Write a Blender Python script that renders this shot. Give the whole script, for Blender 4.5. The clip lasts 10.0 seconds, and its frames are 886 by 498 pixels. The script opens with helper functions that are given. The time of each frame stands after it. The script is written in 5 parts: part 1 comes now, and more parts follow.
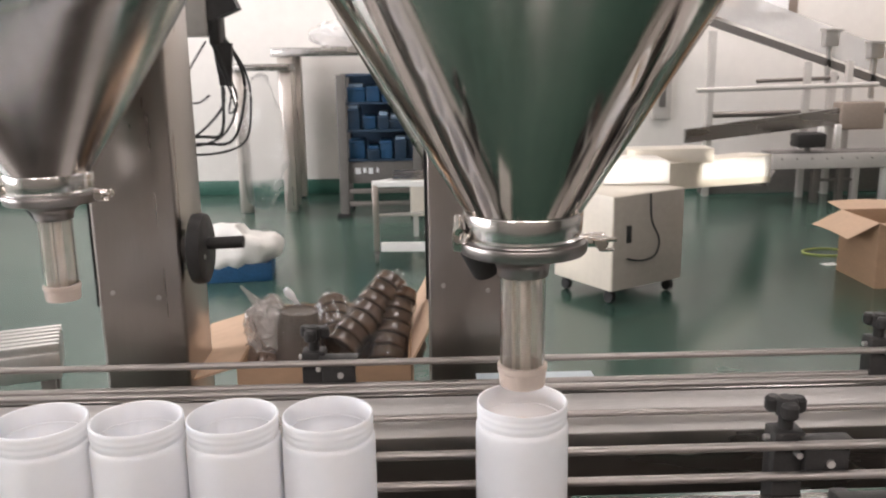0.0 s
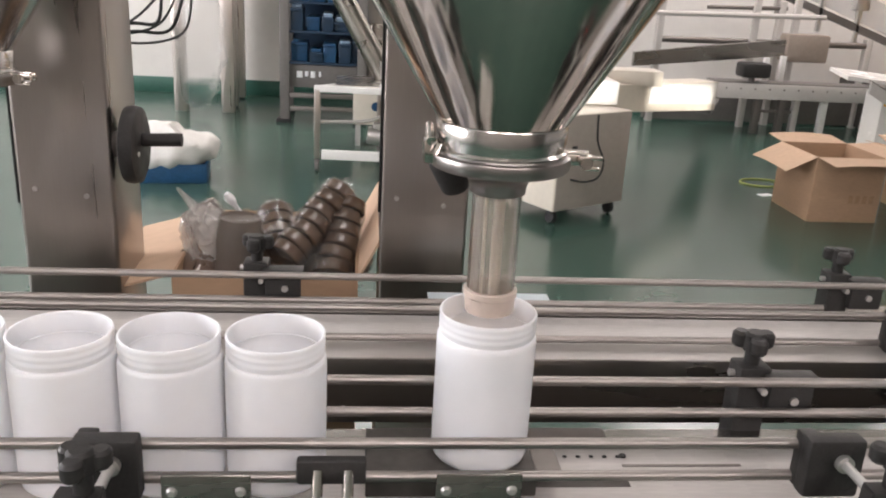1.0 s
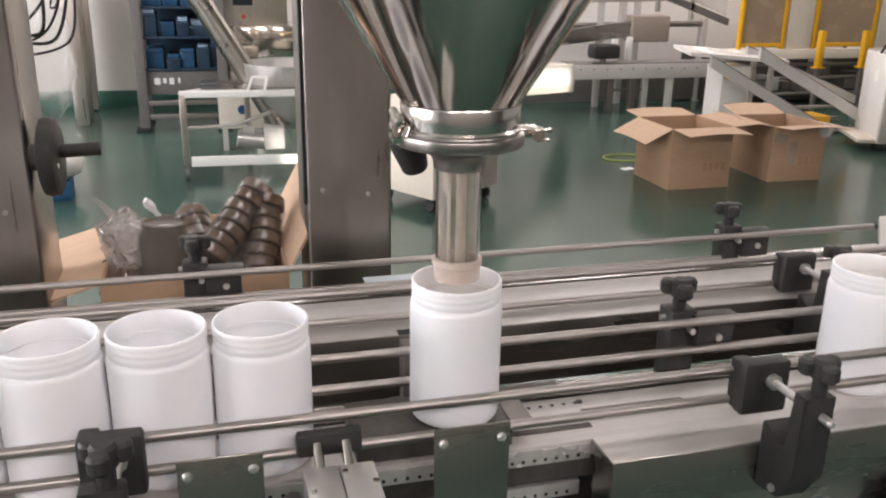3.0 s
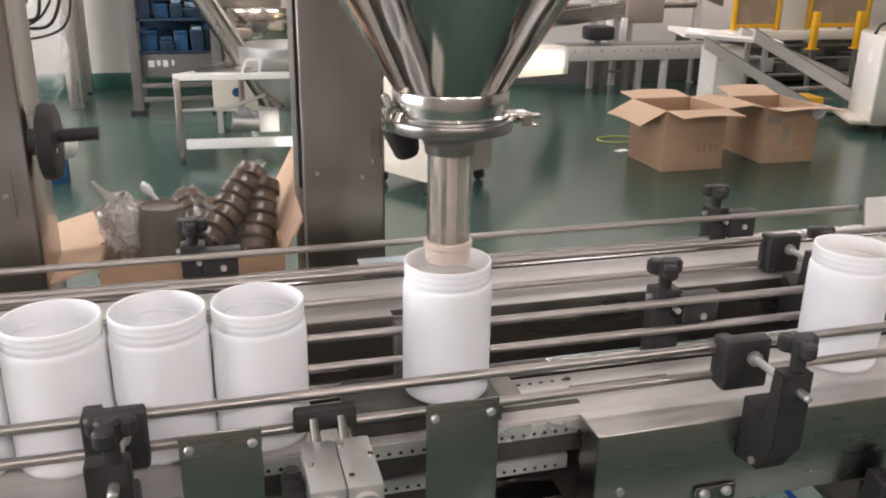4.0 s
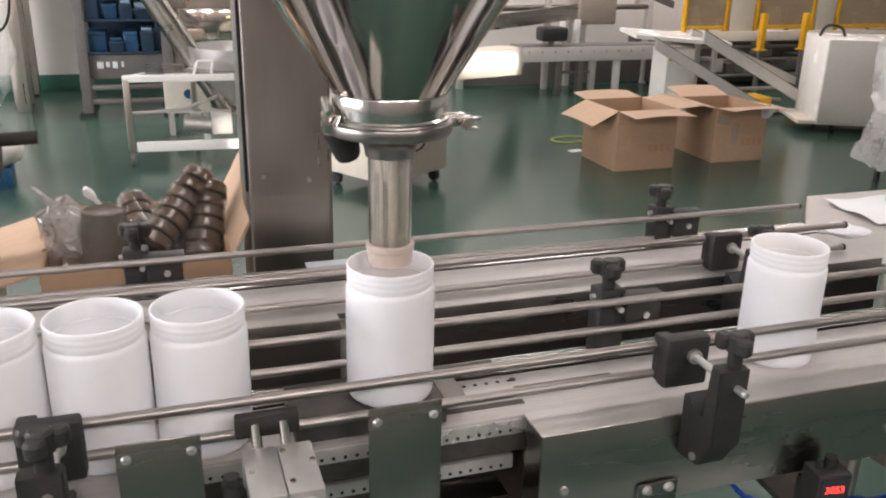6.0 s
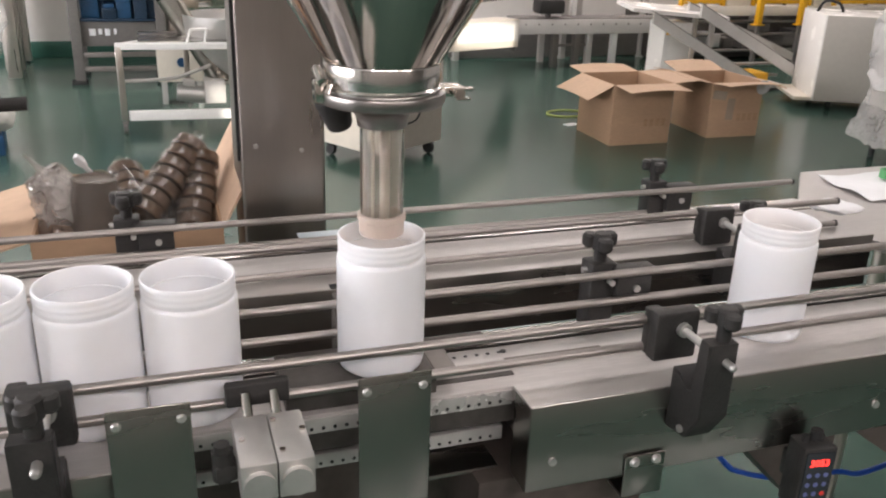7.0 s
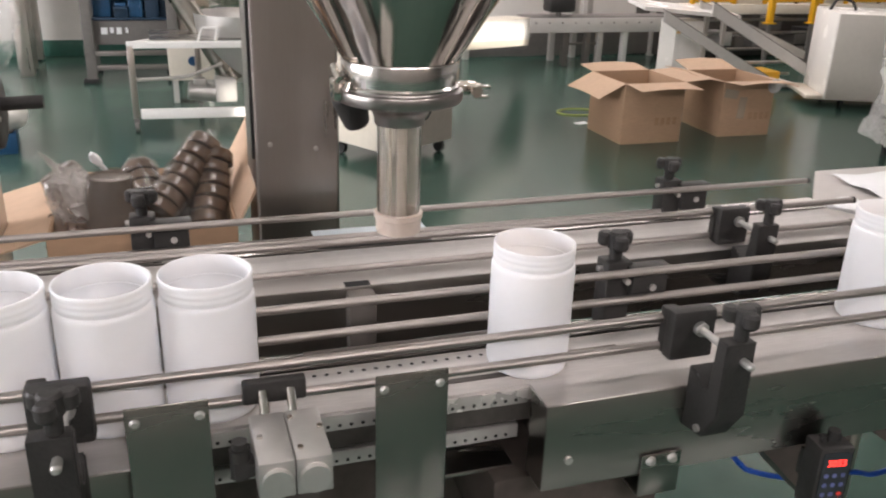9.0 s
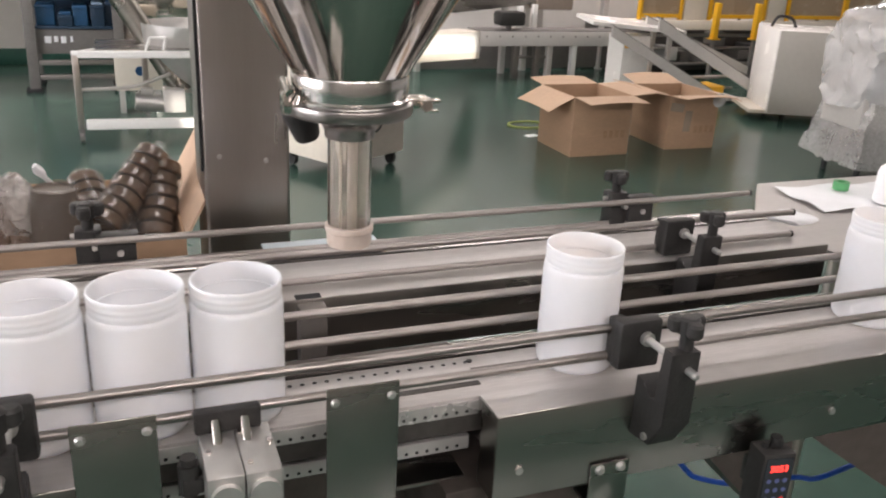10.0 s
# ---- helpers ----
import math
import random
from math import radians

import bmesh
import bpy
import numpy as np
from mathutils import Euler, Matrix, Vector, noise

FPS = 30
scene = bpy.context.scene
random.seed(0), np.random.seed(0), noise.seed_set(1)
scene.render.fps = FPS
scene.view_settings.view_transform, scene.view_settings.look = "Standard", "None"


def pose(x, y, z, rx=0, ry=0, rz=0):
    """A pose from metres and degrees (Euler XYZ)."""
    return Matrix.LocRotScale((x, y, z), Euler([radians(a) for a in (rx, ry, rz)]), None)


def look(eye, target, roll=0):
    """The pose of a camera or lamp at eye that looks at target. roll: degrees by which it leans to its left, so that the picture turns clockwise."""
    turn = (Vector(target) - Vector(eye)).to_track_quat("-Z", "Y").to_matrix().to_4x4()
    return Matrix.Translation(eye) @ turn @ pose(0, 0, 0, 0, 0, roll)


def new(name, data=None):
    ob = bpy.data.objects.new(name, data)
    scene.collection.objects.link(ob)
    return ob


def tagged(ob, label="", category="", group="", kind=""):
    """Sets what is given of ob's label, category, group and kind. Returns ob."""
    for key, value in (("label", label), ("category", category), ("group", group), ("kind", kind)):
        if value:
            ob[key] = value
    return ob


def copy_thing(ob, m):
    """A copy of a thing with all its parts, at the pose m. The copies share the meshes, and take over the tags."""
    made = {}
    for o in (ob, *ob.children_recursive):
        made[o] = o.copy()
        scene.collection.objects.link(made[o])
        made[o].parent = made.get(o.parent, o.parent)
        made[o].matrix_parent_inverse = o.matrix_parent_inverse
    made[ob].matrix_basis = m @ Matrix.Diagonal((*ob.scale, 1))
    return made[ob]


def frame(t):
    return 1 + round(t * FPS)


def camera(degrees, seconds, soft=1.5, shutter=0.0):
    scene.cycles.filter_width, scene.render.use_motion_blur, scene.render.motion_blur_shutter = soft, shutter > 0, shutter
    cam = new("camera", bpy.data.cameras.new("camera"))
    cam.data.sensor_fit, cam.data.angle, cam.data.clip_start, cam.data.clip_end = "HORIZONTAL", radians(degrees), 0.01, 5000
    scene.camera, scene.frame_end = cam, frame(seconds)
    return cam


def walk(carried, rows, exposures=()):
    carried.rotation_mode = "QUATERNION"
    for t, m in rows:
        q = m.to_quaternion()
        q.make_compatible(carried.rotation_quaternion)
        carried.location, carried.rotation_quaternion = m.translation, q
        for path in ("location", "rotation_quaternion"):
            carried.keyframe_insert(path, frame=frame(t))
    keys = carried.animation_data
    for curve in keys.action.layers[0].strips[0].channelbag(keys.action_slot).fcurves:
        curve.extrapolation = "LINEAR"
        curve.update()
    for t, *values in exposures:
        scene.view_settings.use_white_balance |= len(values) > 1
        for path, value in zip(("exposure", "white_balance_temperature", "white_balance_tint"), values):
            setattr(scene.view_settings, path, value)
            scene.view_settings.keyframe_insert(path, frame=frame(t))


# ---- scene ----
cam = camera(54.82, 10.0, soft=2.0, shutter=0.5)
PATH = [
    (0, (-0.0799, -0.7827, 1.4237), (-0.0328, 1.1666, 0.9785), -0.88),
    (0.2, (-0.1019, -0.7375, 1.4203), (0.0028, 1.2033, 0.9479), -0.70),
    (0.5, (-0.1187, -0.7032, 1.4146), (0.1084, 1.2114, 0.8828), 0.13),
    (0.8, (-0.1100, -0.7057, 1.4082), (0.1292, 1.1737, 0.7660), 2.22),
    (1, (-0.1053, -0.7070, 1.4046), (0.0916, 1.1781, 0.7663), 3.17),
    (1.5, (-0.1088, -0.7058, 1.4015), (0.0610, 1.1844, 0.7702), 1.66),
    (2, (-0.1574, -0.7195, 1.4046), (0.1194, 1.1639, 0.7914), 0.68),
    (2.5, (-0.1913, -0.7336, 1.3969), (0.1931, 1.1332, 0.7907), 0.73),
    (2.7, (-0.2032, -0.7415, 1.3977), (0.2566, 1.1057, 0.7841), 0.83),
    (3.8, (-0.2148, -0.7773, 1.4097), (0.3044, 1.0286, 0.7248), 1.18),
    (4, (-0.2129, -0.7796, 1.4097), (0.2921, 1.0334, 0.7329), 0.89),
    (4.5, (-0.2025, -0.7912, 1.4166), (0.2828, 1.0289, 0.7442), 0.24),
    (5, (-0.1960, -0.7869, 1.4137), (0.3045, 1.0281, 0.7390), 0.25),
    (5.5, (-0.1965, -0.7857, 1.4136), (0.3336, 1.0196, 0.7353), 0.49),
    (5.7, (-0.1965, -0.7855, 1.4133), (0.3690, 1.0117, 0.7418), 0.66),
    (6.8, (-0.1945, -0.7838, 1.4102), (0.4276, 0.9762, 0.6923), 2.03),
    (7, (-0.1936, -0.7854, 1.4104), (0.4118, 0.9745, 0.6781), 2.00),
    (7.5, (-0.1926, -0.7879, 1.4105), (0.3662, 0.9823, 0.6662), 1.75),
    (8, (-0.2032, -0.7955, 1.4148), (0.3049, 0.9918, 0.6750), 1.37),
    (8.5, (-0.2045, -0.7954, 1.4149), (0.3037, 0.9924, 0.6763), 1.23),
    (9, (-0.2012, -0.7826, 1.4093), (0.3841, 0.9827, 0.6736), 1.90),
    (9.5, (-0.2016, -0.7822, 1.4098), (0.4427, 0.9641, 0.6784), 2.65),
    (10, (-0.2014, -0.7876, 1.4124), (0.4919, 0.9504, 0.7062), 2.92),
]
# the clip's own exposure dips a little in its first second
walk(cam, [(t, look(eye, target, roll)) for t, eye, target, roll in PATH],
     [(0.0, -0.14), (0.5, -0.28), (1.0, -0.03), (1.5, 0.03), (2.0, -0.04), (2.7, 0.0), (10.0, 0.0)])

# ---- light ----
world = bpy.data.worlds.new("world")
scene.world = world
world.use_nodes = True
_wn = world.node_tree.nodes
_sky = _wn.new("ShaderNodeTexSky")
_sky.sky_type = "NISHITA"
_sky.sun_disc = False
_sky.sun_elevation, _sky.sun_rotation = radians(12), radians(163)
world.node_tree.links.new(_sky.outputs[0], _wn["Background"].inputs[0])
_wn["Background"].inputs[1].default_value = 0.08


def area(name, m, sx, sy, energy, colour):
    d = bpy.data.lights.new(name, "AREA")
    d.shape, d.size, d.size_y, d.energy, d.color = "RECTANGLE", sx, sy, energy, colour
    ob = new(name, d)
    ob.matrix_world = m
    return ob


CEIL = 3.6
# daylight through the long window in the side wall
area("side_window_light", look((-5.9, 1.6, 1.95), (0, 1.6, 1.4)), 6.6, 1.7, 330, (1.0, 0.935, 0.99))
# low sun through openings added in the unseen wall behind the camera
_sun = bpy.data.lights.new("sun", "SUN")
_sun.energy, _sun.angle, _sun.color = 5.0, radians(0.5), (1.0, 0.93, 0.85)
new("sun", _sun).matrix_world = look((5.0, -5.1, 2.82), (2.0, 4.9, 0.60))
# no ceiling lamps are known; grid added as fill, front row for the jars
LAMPS = [(-1.8, -3.5), (0.4, -3.5), (2.6, -3.5), (-2.6, 1.2), (0.4, 1.2), (3.4, 1.2), (-2.6, 6.1), (0.4, 6.1), (3.4, 6.1), (6.4, 6.1), (-2.6, 7.3), (0.4, 7.3), (3.4, 7.3), (6.4, 7.3)]
for _x, _y in LAMPS:
    area("added_ceiling_light", look((_x, _y, CEIL - 0.09), (_x, _y + 0.001, 0)), 1.15, 0.55, 70 if _y < 0 else 42 if _y > 7 else 22, (1.0, 0.885, 0.885))


# ---- materials ----
def nodes_of(name):
    m = bpy.data.materials.new(name)
    m.use_nodes = True
    nt = m.node_tree
    return m, nt, nt.nodes["Principled BSDF"]


def mat(name, col, rough=0.5, metal=0.0, var=0.08, scale=6.0, stretch=(1, 1, 1), bump=0.0, bscale=60.0, rvar=0.1, spec=0.5, coat=0.0, sub=0.0, emit=0.0, alpha=1.0, trans=0.0, rnd=0.0, ior=1.45):
    """Two scales of noise drive colour and roughness; a fine one the relief."""
    m, nt, b = nodes_of(name)
    L = nt.links.new
    tc = nt.nodes.new("ShaderNodeTexCoord")
    mp = nt.nodes.new("ShaderNodeMapping")
    mp.inputs["Scale"].default_value = stretch
    L(tc.outputs["Object"], mp.inputs[0])
    n1 = nt.nodes.new("ShaderNodeTexNoise")
    n1.inputs["Scale"].default_value, n1.inputs["Detail"].default_value = scale, 6
    n2 = nt.nodes.new("ShaderNodeTexNoise")
    n2.inputs["Scale"].default_value, n2.inputs["Detail"].default_value = scale * 9, 4
    L(mp.outputs[0], n1.inputs["Vector"])
    L(mp.outputs[0], n2.inputs["Vector"])
    ad = nt.nodes.new("ShaderNodeMath")
    ad.operation = "ADD"
    L(n1.outputs["Fac"], ad.inputs[0])
    L(n2.outputs["Fac"], ad.inputs[1])
    mr = nt.nodes.new("ShaderNodeMapRange")
    mr.inputs["From Min"].default_value, mr.inputs["From Max"].default_value = 0.65, 1.35
    mr.inputs["To Min"].default_value, mr.inputs["To Max"].default_value = 1 - var, 1 + var
    L(ad.outputs[0], mr.inputs[0])
    src = mr.outputs[0]
    if rnd:
        oi = nt.nodes.new("ShaderNodeObjectInfo")
        m2 = nt.nodes.new("ShaderNodeMapRange")
        m2.inputs["To Min"].default_value, m2.inputs["To Max"].default_value = 1 - rnd, 1 + rnd
        L(oi.outputs["Random"], m2.inputs[0])
        mu = nt.nodes.new("ShaderNodeMath")
        mu.operation = "MULTIPLY"
        L(src, mu.inputs[0])
        L(m2.outputs[0], mu.inputs[1])
        src = mu.outputs[0]
    vm = nt.nodes.new("ShaderNodeVectorMath")
    vm.operation = "SCALE"
    vm.inputs[0].default_value = col[:3]
    L(src, vm.inputs["Scale"])
    L(vm.outputs[0], b.inputs["Base Color"])
    r = nt.nodes.new("ShaderNodeMapRange")
    r.inputs["From Min"].default_value, r.inputs["From Max"].default_value = 0.3, 0.7
    r.inputs["To Min"].default_value, r.inputs["To Max"].default_value = max(rough - rvar, 0.02), min(rough + rvar, 1)
    L(n1.outputs["Fac"], r.inputs[0])
    L(r.outputs[0], b.inputs["Roughness"])
    b.inputs["Metallic"].default_value = metal
    b.inputs["Specular IOR Level"].default_value = spec
    b.inputs["Coat Weight"].default_value = coat
    b.inputs["Coat Roughness"].default_value = 0.12
    b.inputs["Subsurface Weight"].default_value = sub
    b.inputs["Subsurface Radius"].default_value = (0.01, 0.009, 0.008)
    b.inputs["Subsurface Scale"].default_value = 1.0
    b.inputs["Transmission Weight"].default_value = trans
    b.inputs["IOR"].default_value = ior
    b.inputs["Alpha"].default_value = alpha
    if emit:
        b.inputs["Emission Color"].default_value = (*col[:3], 1)
        b.inputs["Emission Strength"].default_value = emit
    if bump:
        n3 = nt.nodes.new("ShaderNodeTexNoise")
        n3.inputs["Scale"].default_value, n3.inputs["Detail"].default_value = bscale, 5
        L(mp.outputs[0], n3.inputs["Vector"])
        bp = nt.nodes.new("ShaderNodeBump")
        bp.inputs["Strength"].default_value, bp.inputs["Distance"].default_value = bump, 0.004
        L(n3.outputs["Fac"], bp.inputs["Height"])
        L(bp.outputs[0], b.inputs["Normal"])
    return m


M_FLOOR = mat("green_epoxy", (0.042, 0.086, 0.067), 0.21, var=0.16, scale=0.8, bump=0.012, bscale=5, rvar=0.05, spec=0.75)
M_WALL = mat("white_wall_paint", (0.80, 0.78, 0.74), 0.7, var=0.035, scale=1.1, bump=0.08, bscale=45)
M_SKIRT = mat("green_skirting_paint", (0.035, 0.120, 0.088), 0.45, var=0.15, scale=2)
# wall paint darkened to put dimness behind the camera into steel reflections
M_DIMWALL = mat("dimmed_wall_paint", (0.22, 0.20, 0.18), 0.75, var=0.06, scale=1.1, bump=0.08, bscale=45)
M_CEIL = mat("ceiling_paint", (0.72, 0.71, 0.68), 0.8, var=0.04, scale=1.5)
M_POLISH = mat("polished_steel", (0.64, 0.595, 0.55), 0.09, 1.0, var=0.05, scale=14, rvar=0.035, bump=0.02, bscale=14)
M_SATIN = mat("satin_polished_steel", (0.70, 0.68, 0.66), 0.19, 1.0, var=0.05, scale=14, rvar=0.05, bump=0.02, bscale=14)
# paler, rougher steel carries the lens haze over the second hopper
M_HAZY = mat("flare_hazed_steel", (0.70, 0.665, 0.64), 0.20, 1.0, var=0.08, scale=9, rvar=0.06)
M_RING = mat("dull_ring_steel", (0.34, 0.32, 0.305), 0.33, 1.0, var=0.06, scale=14, rvar=0.05)
M_BOARD = mat("tan_board_frame", (0.30, 0.25, 0.21), 0.5, var=0.08, scale=4)
M_CROSS = mat("dull_grey_steel", (0.22, 0.20, 0.185), 0.5, 0.7, var=0.1, scale=6)
M_STEEL = mat("brushed_steel", (0.54, 0.495, 0.45), 0.33, 1.0, var=0.08, scale=3, stretch=(14, 14, 1), rvar=0.06, bump=0.012, bscale=50)
M_STEELX = mat("brushed_steel_along", (0.35, 0.335, 0.315), 0.27, 1.0, var=0.03, scale=1.2, stretch=(1, 5, 5), rvar=0.02)
M_FLANGE = mat("brightened_satin_steel", (0.60, 0.575, 0.555), 0.46, 0.8, var=0.07, scale=5, stretch=(1, 8, 8), rvar=0.05)
M_ROD = mat("steel_rod", (0.37, 0.345, 0.325), 0.43, 1.0, var=0.10, scale=9, stretch=(1, 6, 6), rvar=0.07)
M_DARKSTEEL = mat("dark_steel", (0.10, 0.092, 0.085), 0.55, 0.6, var=0.25, scale=7, bump=0.1)
M_DECK = mat("dark_machine_bed", (0.078, 0.066, 0.058), 0.6, 0.2, var=0.3, scale=5, bump=0.1)
M_ALU = mat("anodised_aluminium", (0.62, 0.61, 0.59), 0.42, 0.85, var=0.06, scale=9, rvar=0.06, bump=0.03, bscale=120)
M_BLACK = mat("black_nylon", (0.027, 0.026, 0.025), 0.5, var=0.3, scale=30, bump=0.12, bscale=220, rvar=0.12)
M_RUBBER = mat("black_rubber", (0.02, 0.02, 0.02), 0.65, var=0.2, scale=12)
M_JAR = mat("white_jar_plastic", (0.91, 0.925, 0.95), 0.42, var=0.012, scale=9, bump=0.015, bscale=90, rvar=0.06, sub=0.35)
M_POWDER = mat("beige_powder", (0.76, 0.65, 0.54), 0.9, var=0.15, scale=60, bump=0.4, bscale=200)
M_SLEEVE = mat("beige_nylon_sleeve", (0.84, 0.71, 0.62), 0.34, var=0.04, scale=30, alpha=0.62, sub=0.2)
M_CLEAR = mat("clear_tube", (0.99, 0.98, 0.965), 0.03, var=0.008, scale=5, stretch=(9, 9, 1), rvar=0.015, trans=1.0, ior=1.30, coat=0.6)
M_DUST = mat("powder_dust_film", (0.80, 0.71, 0.61), 0.6, var=0.18, scale=9, stretch=(9, 9, 1), alpha=0.15)
M_COLUMN = mat("brushed_column_steel", (0.40, 0.368, 0.338), 0.30, 1.0, var=0.03, scale=3, stretch=(14, 14, 1), rvar=0.03)
M_SCREW = mat("dusty_inner_steel", (0.74, 0.68, 0.62), 0.35, 0.15, var=0.1, scale=20)
M_BELT = mat("white_slat_belt", (0.52, 0.495, 0.475), 0.42, var=0.16, scale=5, stretch=(0.5, 5, 1), rvar=0.1, rnd=0.006, bump=0.05, bscale=90)
M_STRIP = mat("pale_wear_strip", (0.60, 0.59, 0.57), 0.35, 0.5, var=0.1, scale=8)
M_HOLE = mat("dark_hole", (0.02, 0.02, 0.02), 0.8, var=0.2)
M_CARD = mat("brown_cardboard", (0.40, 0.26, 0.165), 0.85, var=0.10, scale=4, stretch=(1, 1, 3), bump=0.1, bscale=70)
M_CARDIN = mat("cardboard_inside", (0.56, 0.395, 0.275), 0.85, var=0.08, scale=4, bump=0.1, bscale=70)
M_PRINT = mat("faded_carton_print", (0.33, 0.205, 0.118), 0.85, var=0.2, scale=40)
M_TAPE = mat("clear_packing_tape", (0.55, 0.46, 0.36), 0.12, var=0.1, scale=20, bump=0.6, bscale=40, alpha=0.5, spec=0.9)
M_LID = mat("brown_plastic_lid", (0.085, 0.052, 0.032), 0.10, var=0.2, scale=20, rvar=0.08)
M_FILM = mat("clear_film", (0.92, 0.91, 0.90), 0.05, var=0.02, scale=14, bump=1.0, bscale=95, rvar=0.02, trans=0.93, ior=1.10, alpha=0.45, spec=0.8, coat=1.0)
M_MILKY = mat("milky_film", (0.62, 0.59, 0.56), 0.16, var=0.2, scale=10, bump=0.9, bscale=22, rvar=0.05, alpha=0.42, spec=1.0, coat=0.8)
M_BROWNFILM = mat("brownish_film", (0.16, 0.115, 0.09), 0.14, var=0.25, scale=14, bump=0.8, bscale=40, rvar=0.05, spec=0.9)
M_WRAP = mat("pale_stretch_wrap", (0.84, 0.84, 0.83), 0.10, var=0.05, scale=8, bump=1.0, bscale=20, rvar=0.04, spec=1.0, alpha=0.48, coat=1.0)
M_SKIRTFILM = mat("cloudy_stretch_film", (0.72, 0.71, 0.69), 0.12, var=0.25, scale=6, bump=1.0, bscale=18, rvar=0.05, spec=1.0, alpha=0.40, coat=1.0)
M_CREAM = mat("cream_cabinet_paint", (0.74, 0.68, 0.58), 0.4, var=0.05, scale=3, bump=0.03)
M_CREAM_SHADE = mat("shaded_cream_paint", (0.40, 0.36, 0.315), 0.4, var=0.07, scale=3, bump=0.03)
M_GREYDOOR = mat("grey_cream_door_paint", (0.54, 0.51, 0.455), 0.45, var=0.04, scale=3, bump=0.03)
M_WHITEMET = mat("white_painted_steel", (0.80, 0.79, 0.76), 0.35, var=0.05, scale=5)
M_GREYMET = mat("grey_painted_steel", (0.52, 0.50, 0.47), 0.4, var=0.07, scale=5)
M_DARKGREY = mat("dark_grey_frame", (0.16, 0.15, 0.14), 0.5, var=0.15, scale=6)
M_YELLOW = mat("yellow_paint", (0.78, 0.42, 0.02), 0.4, var=0.08, scale=6)
M_AMBER = mat("amber_guard_panel", (0.36, 0.27, 0.18), 0.25, var=0.1, scale=4)
M_BLUE = mat("blue_plastic", (0.018, 0.075, 0.165), 0.4, var=0.3, scale=9)
M_NAVY = mat("dark_blue_panel", (0.016, 0.040, 0.075), 0.45, var=0.3, scale=7)
M_OLIVE = mat("dull_feeder_steel", (0.20, 0.19, 0.165), 0.32, 1.0, var=0.12, scale=5)
M_BLUEPALE = mat("pale_blue_parts", (0.30, 0.42, 0.55), 0.45, var=0.2, scale=9)
M_SACK = mat("white_woven_sack", (0.78, 0.76, 0.72), 0.6, var=0.06, scale=8, bump=0.5, bscale=14)
M_CABLE = mat("black_cable", (0.03, 0.03, 0.03), 0.5, var=0.2)
M_HOSE = mat("blue_air_hose", (0.02, 0.10, 0.55), 0.35, var=0.1)
M_PAPER = mat("white_paper", (0.84, 0.85, 0.86), 0.7, var=0.03, scale=6)
M_PALESHEET = mat("pale_blue_sheet", (0.56, 0.64, 0.68), 0.4, var=0.06, scale=9)
M_GREENBIT = mat("green_tape", (0.10, 0.35, 0.14), 0.4)
M_LED = mat("red_led_digits", (1.0, 0.04, 0.03), 0.4, emit=4.0)
M_KEYS = mat("blue_grey_keys", (0.10, 0.12, 0.28), 0.5)
M_REDKEY = mat("red_key", (0.7, 0.05, 0.04), 0.4)
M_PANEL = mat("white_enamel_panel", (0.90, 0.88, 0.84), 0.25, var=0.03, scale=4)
M_SCREEN = mat("dark_screen", (0.03, 0.035, 0.04), 0.15)
M_CLEARPANE = mat("clear_window_glass", (0.97, 0.98, 0.98), 0.03, var=0.01, trans=1.0, rvar=0.01)
M_LAMP = mat("lamp_diffuser", (1.0, 0.97, 0.92), 0.5, emit=2.2)
M_PANE = mat("window_daylight", (0.93, 0.97, 1.0), 0.5, emit=2.0)
M_TAPEYEL = mat("yellow_strap", (0.50, 0.55, 0.16), 0.4)


# ---- mesh helpers ----
def xf(bm, verts, m):
    if m is not None:
        bmesh.ops.transform(bm, matrix=m, verts=verts)


def box(bm, x0, x1, y0, y1, z0, z1, bev=0.0, m=None, seg=2):
    r = bmesh.ops.create_cube(bm, size=1.0)
    vs = r["verts"]
    bmesh.ops.transform(bm, matrix=Matrix.LocRotScale(((x0 + x1) / 2, (y0 + y1) / 2, (z0 + z1) / 2), None, (x1 - x0, y1 - y0, z1 - z0)), verts=vs)
    if bev:
        es = list({e for v in vs for e in v.link_edges})
        rr = bmesh.ops.bevel(bm, geom=es, offset=bev, segments=seg, affect="EDGES", profile=0.5)
        vs = list({v for f in rr["faces"] for v in f.verts} | {v for v in vs if v.is_valid})
        # the bevel keeps the cube's own faces too
        grow = set(vs)
        stack = list(vs)
        while stack:
            v = stack.pop()
            for e in v.link_edges:
                o = e.other_vert(v)
                if o not in grow:
                    grow.add(o)
                    stack.append(o)
        vs = list(grow)
    xf(bm, vs, m)
    return bm


def rod(bm, p0, p1, r, seg=14, r2=None, m=None):
    p0, p1 = Vector(p0), Vector(p1)
    d = p1 - p0
    q = d.to_track_quat("Z", "Y").to_matrix().to_4x4()
    t = Matrix.Translation((p0 + p1) / 2) @ q
    if m is not None:
        t = m @ t
    bmesh.ops.create_cone(bm, cap_ends=True, cap_tris=False, segments=seg, radius1=r, radius2=r if r2 is None else r2, depth=d.length, matrix=t)
    return bm


